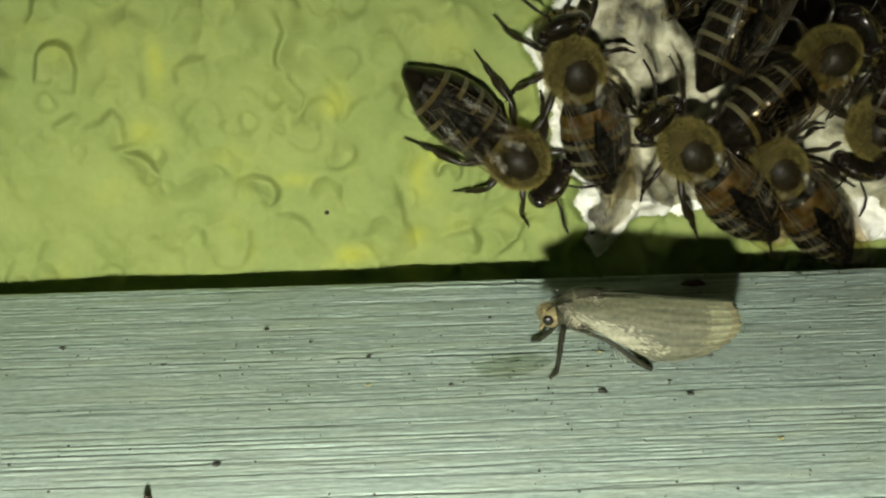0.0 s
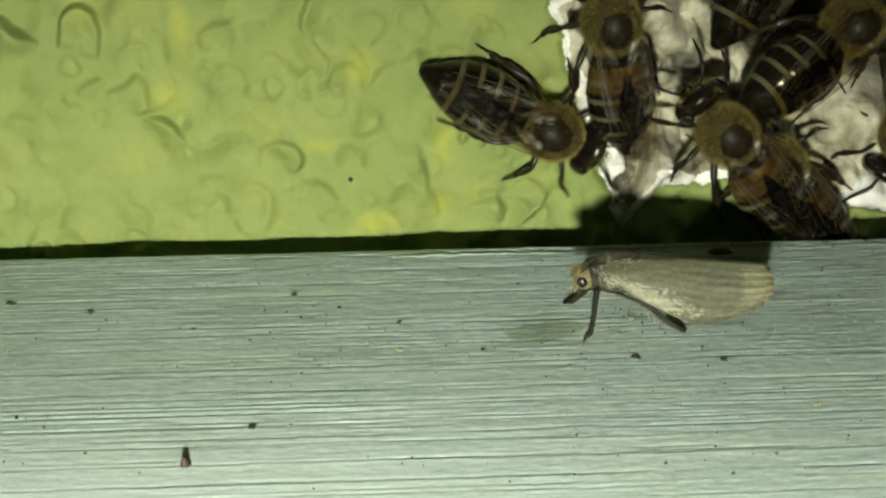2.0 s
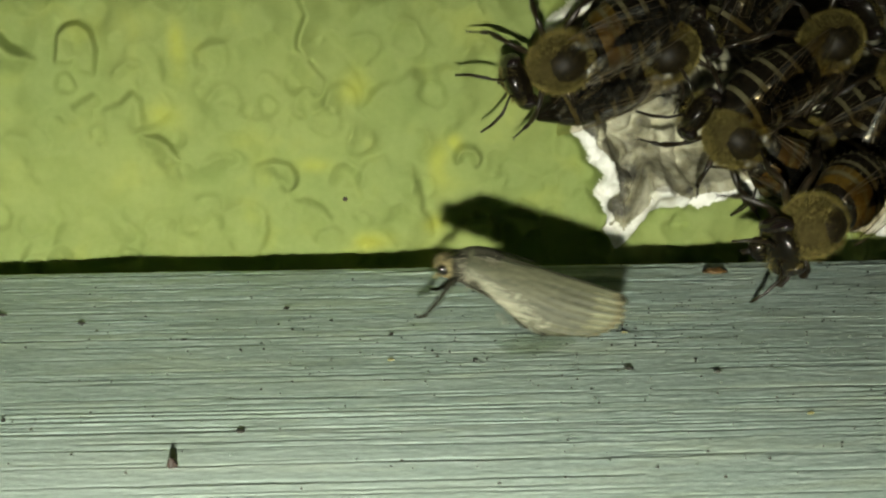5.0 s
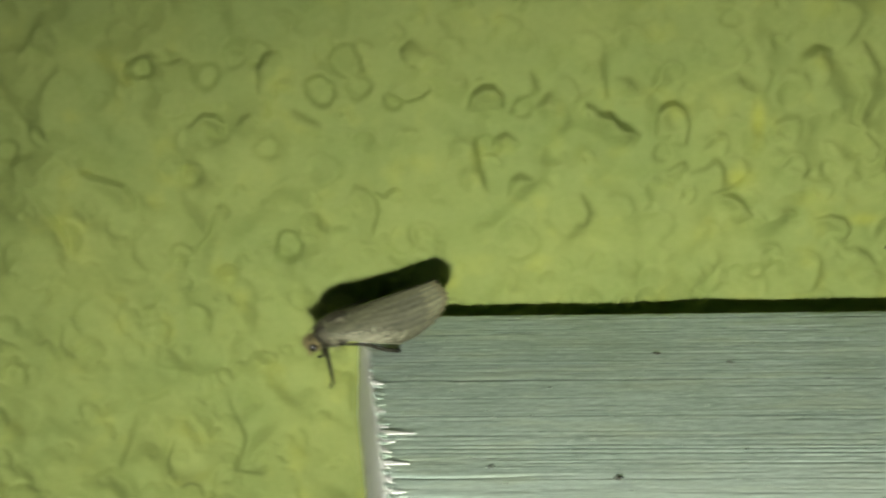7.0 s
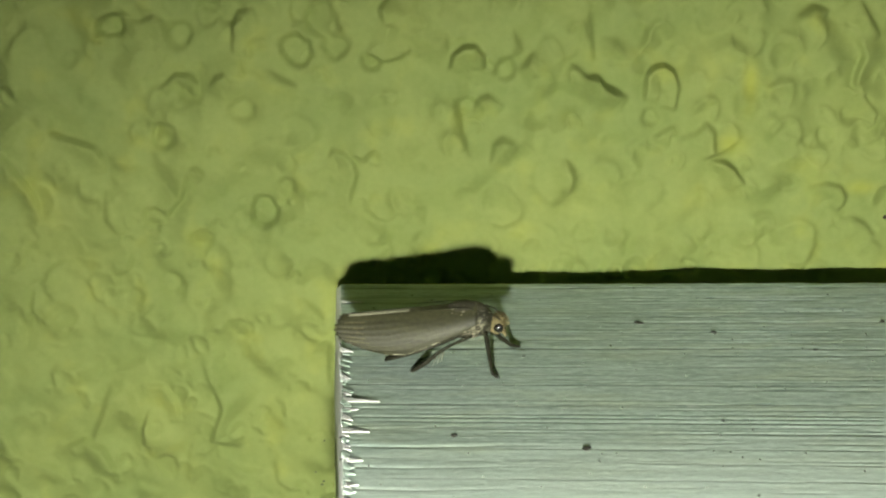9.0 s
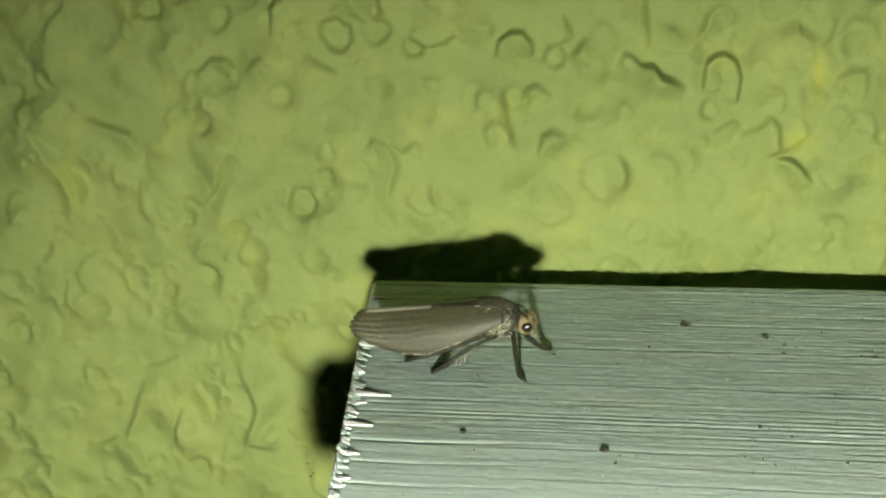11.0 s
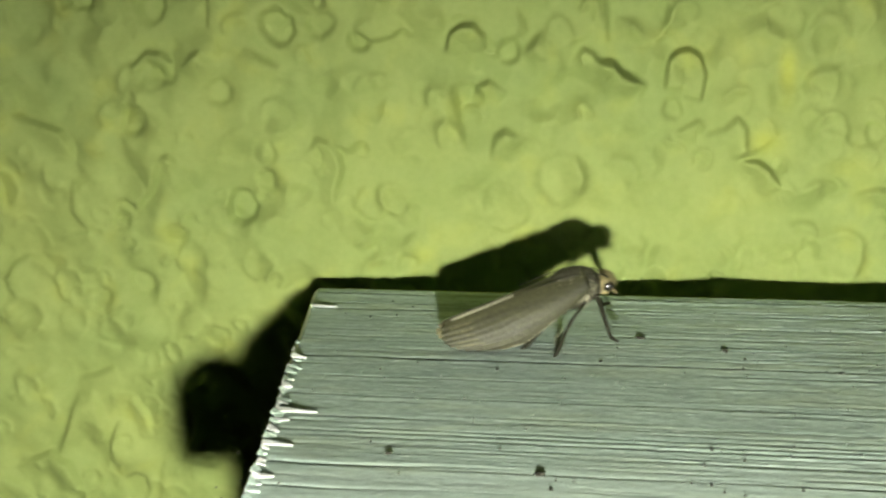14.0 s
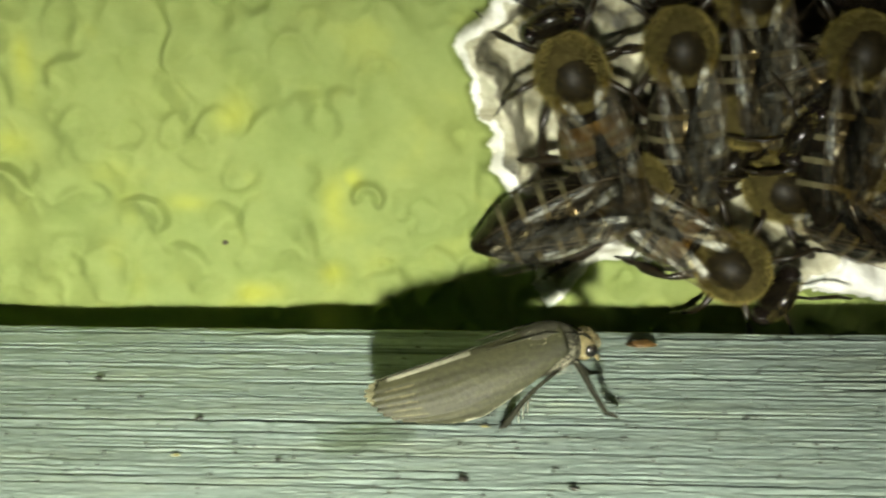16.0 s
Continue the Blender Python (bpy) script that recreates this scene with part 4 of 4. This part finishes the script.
def wax_moth():
    """A small grey-brown moth along +x, feet on z = 0."""
    rng = random.Random(8)
    moth = root("wax_moth", "small grey-brown wax moth with yellow head on the ledge board", "moth")
    s = Shape()
    s.ball((0.02, 0, 0.208), (0.15, 0.080, 0.108), 16, 10)
    s.ball((0.10, 0, 0.20), (0.07, 0.075, 0.085), 12, 8)
    thorax = s.done("thorax", MOTH_BODY, moth)
    f = Shape()
    for _ in range(420):
        d = Vector((rng.gauss(0.2, 1), rng.gauss(0, 1), rng.gauss(0.4, 1))).normalized()
        p = Vector((0.02 + 0.15 * d.x, 0.080 * d.y, 0.205 + 0.098 * d.z))
        f.hair(p, p + Vector((d.x * 0.3 - 0.8, d.y * 0.3, d.z * 0.3)) * rng.uniform(0.02, 0.035), 0.0025)
    f.done("thorax_fluff", MOTH_BODY, thorax)
    f = Shape()
    for _ in range(700):
        side = rng.choice((1, -1))
        p = Vector((0.06 + rng.gauss(0, 0.035), side * (0.076 + 0.006 * rng.random()), 0.20 + rng.gauss(0, 0.03)))
        f.hair(p, p + Vector((-0.8 + rng.uniform(-0.3, 0.3), side * rng.uniform(0.1, 0.3), rng.uniform(-0.8, 0.5))) * rng.uniform(0.012, 0.028), 0.0013)
    for _ in range(120):
        a, u = rng.uniform(-1.2, 1.2), rng.uniform(-0.5, 1.0)
        p = Vector((0.02 + 0.13 * u, 0.084 * math.sin(a), 0.205 + 0.102 * math.cos(a) * (1 - 0.5 * u * u)))
        f.hair(p, p + Vector((-0.025, 0.004 * math.sin(a), 0.004)), 0.0012)
    f.done("collar", MOTH_COLLAR, thorax, "cream white shoulder scales")
    s = Shape()
    s.tube([(-0.05, 0, 0.17), (-0.2, 0, 0.155), (-0.38, 0, 0.135), (-0.52, 0, 0.12)], [0.075, 0.08, 0.06, 0.02], 12)
    s.done("abdomen", MOTH_BODY, moth)
    s = Shape()
    s.ball((0.180, 0, 0.180), (0.050, 0.052, 0.058), 14, 9)
    s.ball((0.198, 0, 0.205), (0.030, 0.036, 0.030), 10, 7)
    head = s.done("head", MOTH_HEAD, moth, "ochre yellow head")
    f = Shape()
    for _ in range(420):
        d = Vector((rng.uniform(-0.2, 1), rng.uniform(-0.8, 0.8), rng.uniform(-0.2, 1))).normalized()
        p = Vector((0.185 + 0.052 * d.x, 0.054 * d.y, 0.185 + 0.058 * d.z))
        f.hair(p, p + Vector((d.x, d.y, d.z * 0.4)) * 0.016, 0.0016)
    f.done("head_fluff", MOTH_HEAD, head)
    for side in (1, -1):
        s = Shape()
        s.ball((0.192, side * 0.045, 0.172), (0.026, 0.018, 0.026), 12, 8)
        s.done("eye", MOTH_EYE, head, "" if side < 0 else "black shining eye")
        s = Shape()
        s.tube([(0.205, side * 0.02, 0.15), (0.222, side * 0.022, 0.13), (0.226, side * 0.022, 0.115)], [0.009, 0.009, 0.005], 6)
        s.done("palp", MOTH_HEAD, head)
        s = Shape()
        s.tube([(0.20, side * 0.035, 0.215), (0.17, side * 0.055, 0.245), (0.02, side * 0.060, 0.295), (-0.22, side * 0.055, 0.285)], [0.004, 0.004, 0.0035, 0.002], 5)
        s.done("antenna", MOTH_LEG, head)
        # forewing folded like a roof; towards its end pale cells between dark veins, then a tan fringe
        s = Shape()
        grid, cols, last = [], 64, 40
        for i in range(last + 1):
            t = i / last
            ridge = 0.305 - 0.05 * t
            low = 0.215 - (0.205 if side > 0 else 0.15) * min(1, t / 0.62) ** 0.9 + 0.03 * max(0, t - 0.8) / 0.2
            wide = 0.075 + 0.05 * math.sin(math.pi * min(1, 0.15 + 0.7 * t))
            row = []
            for j in range(cols):
                q = j / (cols - 1)
                back = 0.75 - 0.35 * (q - 0.35) ** 2 + 0.006 * math.cos(q * 16 * math.pi) * t ** 6
                row.append((0.085 - back * t, side * (0.004 + wide * math.sin(q * math.pi * 0.55) ** 0.7 + (0.0035 if side > 0 else 0.0012) * t * t * math.cos(q * 16 * math.pi)), ridge + (low - ridge) * q))
            grid.append(row)
        s.sheet(grid, (0, side * 0.005, 0))
        for i in range(last):
            for j in range(cols - 1):
                t, q = (i + 0.5) / last, (j + 0.5) / (cols - 1)
                ray, slot = (8 * q + 0.02 * rng.random()) % 1, 0
                if t > 0.955:
                    slot = 2
                elif 0.08 < q < 0.8 and t > 0.80 + 0.10 * abs(ray - 0.5) and abs(ray - 0.5) < (0.36 if side > 0 else 0.12):
                    slot = 1
                elif side > 0 and rng.random() < 1.5 * math.exp(-((q - 0.86) / 0.22) ** 2) * math.exp(-((t - 0.30) / 0.28) ** 2) - 0.25:
                    slot = 3
                elif side < 0 and ((q < 0.045 and t > 0.5) or (q > 0.97 and 0.3 < t < 0.8 and rng.random() < 0.5)):
                    slot = 3
                k = 2 * (i * (cols - 1) + j)
                s.s[k] = s.s[k + 1] = slot
        # the left wing carries the sheen in its colour, the right one stays dark
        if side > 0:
            s.done("forewing", [MOTH_SHEEN, MOTH_CELL, MOTH_FRINGE, MOTH_CREAM], moth, "olive-brown forewing toned paler for its sheen, with white scales and pale cells")
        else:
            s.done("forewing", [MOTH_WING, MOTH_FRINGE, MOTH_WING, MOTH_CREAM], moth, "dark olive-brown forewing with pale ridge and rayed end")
        leg("leg", [(0.12, side * 0.05, 0.18), (0.13, side * 0.09, 0.15), (0.14, side * 0.145, 0.085), (0.155, side * 0.215, 0.02), (0.185, side * 0.25, 0.007)], [0.015, 0.017, 0.014, 0.011, 0.007], MOTH_LEG, moth, 0.8, 7)
        leg("leg", [(0.05, side * 0.05, 0.16), (-0.06, side * 0.08, 0.125), (-0.13, side * 0.10, 0.09), (-0.20, side * 0.12, 0.04), (-0.27, side * 0.145, 0.008)], [0.008, 0.009, 0.011, 0.015, 0.009], MOTH_LEG, moth, 0.8, 7)
        leg("leg", [(-0.03, side * 0.03, 0.15), (-0.16, side * 0.03, 0.10), (-0.30, side * 0.02, 0.055), (-0.42, side * 0.015, 0.022)], [0.008, 0.010, 0.013, 0.008], MOTH_LEG, moth, 0.8, 7)
        # two pale spurs on the shin of the middle leg
        f = Shape()
        for k in range(3):
            f.tube([(-0.10 - 0.02 * k, side * 0.10, 0.095 - 0.012 * k), (-0.115 - 0.02 * k, side * 0.115, 0.045 - 0.01 * k)], [0.0035, 0.0012], 5)
        f.done("spur", MOTH_CREAM, moth)
    for ob in moth.children:
        if not ob.name.startswith(("leg", "spur")):
            ob.location.z += 0.03 * C
    return moth


def torch():
    lamp = root("torch", "small black torch with round white LED, held below the lens", "torch")
    s = Shape()
    s.rings([[(0.15 * math.cos(a) * k, y, 0.15 * math.sin(a) * k) for a in (i * math.pi / 12 for i in range(24))] for k, y in ((0.98, 0.0), (1.0, -0.01))])
    s.done("led", GLOW, lamp, "white glowing LED", False)
    s = Shape()
    s.rings([[(w * math.cos(a), y, r * math.sin(a)) for a in (i * math.pi / 12 for i in range(24))] for w, r, y in ((0.16, 0.16, -0.004), (0.42, 0.21, 0.36), (0.46, 0.25, 0.36), (0.46, 0.30, -0.9), (0.16, 0.16, -0.95))], 0, False)
    s.done("casing", CASING, lamp)
    return lamp


# ---- the insects, one thing each ----
amber_bee, dark_bee = honeybee(True), honeybee(False)
BEES = {"C": amber_bee, "A": dark_bee}
for key in "BF":
    BEES[key] = copy_thing(amber_bee, at(0, 0, 0))
for key in "DEGHIJK":
    BEES[key] = copy_thing(dark_bee, at(0, 0, 0))
moth = wax_moth()
moth.scale = (1.1, 1.1, 1.1)
shed = veined_wing("shed_wing", 0.40, 0.26, None, at(4.82, -1.98, 0.016, 3, 0, 8), "shed clear insect wing lying flat on the board")
shed.data = shed.data.copy()
shed.data.materials[0] = CLEAR_WING
for piece in shed.children:
    piece.scale = (1, 1, 0.12)
tagged(shed, category="wing")
led = torch()


def on_wall(x, z, heading, off=0.0, nose=0.0, roll=0.0):
    """A bee on the wall with its thorax at (x, z), its head towards heading (90: up), off centimetres from the wall; nose lifts its head off the wall."""
    a = radians(heading)
    turn = Matrix(((math.cos(a), -math.sin(a), 0), (0, 0, -1), (math.sin(a), math.cos(a), 0))).to_4x4()
    place = Matrix.Translation(Vector((x, -off, z)) * C) @ turn @ pose(0, 0, 0, roll, -nose, 0)
    return place @ Matrix.Translation(Vector((-0.2, 0, 0)) * C)


BEE_ROWS = {
    "A": [(0, 4.95, 0.63, -39), (0.7, 4.98, 0.64, -44), (1.0, 4.88, 0.62, -60), (1.5, 4.87, 0.63, -64), (1.9, 4.97, 0.60, -36), (2.2, 5.05, 0.60, -15), (2.5, 5.20, 0.63, -16), (2.75, 5.33, 0.66, -1), (3.0, 5.46, 0.68, 12), (4.0, 5.62, 0.95, 22), (5.5, 5.76, 1.22, 28), (7, 5.8, 1.1, 26), (12, 5.85, 0.7, 25), (15.5, 5.84, 0.57, 24), (16, 5.90, 0.61, 22)],
    "B": [(0, 5.27, 1.19, 109), (0.7, 5.36, 1.28, 98), (1.5, 5.35, 1.38, 105), (2.2, 5.32, 1.24, 100), (2.6, 5.26, 1.36, 135), (3, 5.19, 1.46, 165), (4.2, 5.08, 1.25, 190, 0.2, 4), (5.5, 4.98, 1.04, 209, 0.26, 4), (6.5, 5.33, 0.71, 205, 0.2, 4), (10, 5.4, 1.1, 150), (15, 5.35, 1.19, 120), (15.5, 5.48, 1.21, 115), (16, 5.57, 1.22, 112)],
    "C": [(0, 5.94, 0.70, 135), (0.7, 5.95, 0.71, 130), (1.5, 6.08, 0.72, 130), (2.2, 6.0, 0.57, 128), (3, 6.13, 0.66, 125), (5.5, 6.09, 0.70, 150), (10, 6.4, 0.85, 150), (15.5, 6.66, 0.88, 150), (16, 6.92, 0.78, 150)],
    "D": [(0, 6.5, 1.74, 62), (0.7, 6.45, 1.70, 60), (1.5, 6.46, 1.80, 58), (3, 6.46, 1.74, 60), (5.5, 6.5, 1.9, 55), (16, 6.47, 1.58, 95)],
    "E": [(0, 6.77, 1.19, 35), (0.7, 6.75, 1.26, 35), (1.5, 6.75, 1.25, 38), (3, 6.70, 1.09, 35), (5.5, 6.64, 1.24, 35), (16, 6.95, 1.26, 80)],
    "F": [(0, 6.54, 0.53, 130), (0.7, 6.46, 0.60, 130), (1.5, 6.52, 0.49, 130), (2.2, 6.36, 0.34, 125), (3, 6.49, 0.52, 128), (4.2, 6.52, 0.36, 180, 0.2, 12), (5.3, 5.99, 0.26, 203, 1.25, 40), (5.5, 5.93, 0.24, 206, 1.28, 40), (6.5, 6.2, 0.2, 240, 0.8, 40), (8, 6.5, 0.2, 280), (12, 6.45, 0.25, 320), (15.5, 6.38, 0.25, 330, 0.15, 14), (16, 6.47, 0.18, 328, 0.15, 16)],
    "G": [(0, 7.45, 1.25, 80), (1.5, 7.4, 1.28, 80), (3, 7.4, 1.42, 80), (5.5, 7.25, 1.0, 60), (16, 7.2, 1.2, 100)],
    "H": [(0, 7.25, 0.70, 250), (1.5, 7.35, 0.47, 250), (3, 7.1, 0.50, 250), (5.5, 6.62, 0.55, 200), (16, 6.68, 0.58, 155)],
    "I": [(0, 6.75, 1.70, 20), (10, 6.7, 1.70, 40), (15, 6.16, 1.36, 95, 0.0, 0), (16, 6.12, 1.32, 97, 0.0, 0)],
    "J": [(0, 7.5, 1.0, 140), (10, 7.3, 1.0, 150), (15, 6.5, 1.02, 200), (16, 6.48, 0.98, 205)],
    "K": [(0, 7.75, 0.75, 100), (16, 7.6, 0.6, 160)],
}
BEE_LIFT = {"A": (0.04, 0), "B": (0.06, 4), "C": (0.24, 0), "D": (-0.05, -4), "E": (0.16, -10), "F": (0.10, 0), "G": (0.0, 0), "H": (-0.1, 0), "I": (-0.9, 0), "J": (0.0, 0), "K": (0.05, 0)}

# seconds, x, y, z, heading, nose up
MOTH_ROWS = [
    (0.0, 5.03, -1.97, 0, 170, 0), (3.2, 5.06, -1.90, 0, 170, 0), (4.4, 5.06, -1.90, 0, 170, 2), (5.3, 3.68, -1.53, 0.04, 160, 14), (5.5, 3.16, -1.48, 0.04, 160, 14), (6.0, 1.95, -1.06, 0.02, 161, 13), (6.5, 0.66, -1.14, 0.02, 168, 5),
    (6.7, 0.20, -1.00, 0, 178, -4), (6.9, -0.02, -1.02, -0.04, 188, -12), (7.0, -0.04, -1.05, -0.07, 194, -17), (7.2, -0.03, -1.18, -0.13, 212, -24), (7.4, -0.08, -1.32, -0.13, 240, -12), (7.5, -0.06, -1.40, -0.09, 256, 2), (7.6, 0.13, -1.36, 0.0, 292, 10), (7.8, 0.52, -1.32, 0, 345, 10), (7.95, 0.57, -1.48, 0, 352, 6), (8.2, 0.83, -1.70, 0, 358, 2), (9.2, 0.85, -1.80, 0, 358, 1), (11.3, 0.86, -1.88, 0, 0, 1), (13.1, 0.86, -1.88, 0, 0, 1),
    (13.3, 0.98, -1.66, 0, 4, 4), (13.5, 1.12, -1.55, 0.01, 9, 10), (14.0, 1.60, -1.24, 0.02, 20, 13), (14.5, 2.58, -1.27, 0, 14, 8), (15.0, 3.83, -1.55, 0.02, 4, 3), (15.5, 4.79, -1.72, 0, 2, 2), (16.0, 5.36, -1.70, 0, 18, 8),
]


# the torch's place beside the lens: seconds, to the right, below, degrees turned to the left
TORCH_OFFSETS = [(0, -0.15, 1.45, 5), (5.5, -0.15, 1.5, 14), (7.0, -0.25, 1.86, -14), (11.5, -0.25, 1.80, -15), (13.5, -0.25, 1.9, -16), (14.0, 0.05, 1.85, -10), (14.5, 0.2, 1.8, 0), (15.0, 0.0, 1.7, 6), (15.5, -0.05, 1.62, 10), (16.0, -0.1, 1.45, 14)]


def stride(thing, spans, step, swing, rests=None):
    """Swings the legs of a thing to and fro about the hip while it walks, each leg against its neighbours; rests: how a leg stands turned, by time."""
    legs = [o for o in thing.children if o.name.split(".")[0] == "leg"]
    for n, ob in enumerate(legs):
        hip, rows, sign = ob.location.copy(), [(0.0, 0.0)], 1 if n % 2 else -1
        for a, b in spans:
            if a > rows[-1][0]:
                rows.append((a, 0.0))
            count = int((b - a) / step)
            rows += [(a + step * (k + 1), sign * swing * (1 if k % 2 else -1)) for k in range(count)]
            rows.append((rows[-1][0] + step, 0.0))
        if rows[-1][0] < 16.0:
            rows.append((16.0, 0.0))
        when, held = zip(*(rests or {}).get(n, [(0.0, 0.0)]))
        walk(ob, [(t, Matrix.Translation(hip) @ pose(0, 0, 0, 0, 0, turn + float(np.interp(t, when, held)))) for t, turn in rows])


def motions():
    for key, rows in BEE_ROWS.items():
        off, nose = BEE_LIFT[key]
        walk(BEES[key], [(t, on_wall(x, z, a, *(more or (off, nose)))) for t, x, z, a, *more in rows])
    walk(moth, [(t, at(x, y, z, 0, 0, heading) @ pose(0, 0, 0, 0, -nose, 0)) for t, x, y, z, heading, nose in MOTH_ROWS])
    stride(moth, [(4.4, 6.9), (7.1, 8.1), (13.1, 15.9)], 0.1, 20, {3: [(4.4, 26), (5.2, 0)], 0: [(6.9, 0), (8.1, -40)]})
    stride(BEES["A"], [(0.2, 5.4), (15.2, 15.8)], 0.25, 14)
    stride(BEES["B"], [(0.4, 5.4)], 0.3, 12)
    stride(BEES["F"], [(3.2, 5.4)], 0.25, 12)
    times, right, down, aim = zip(*TORCH_OFFSETS)
    walk(led, [(t, view(*p) @ at(np.interp(t, times, right), -np.interp(t, times, down), 0.75) @ pose(0, 0, 0, 0, np.interp(t, times, aim), 0) @ pose(0, 0, 0, -95, 0, 0)) for t, *p in PATH])


motions()
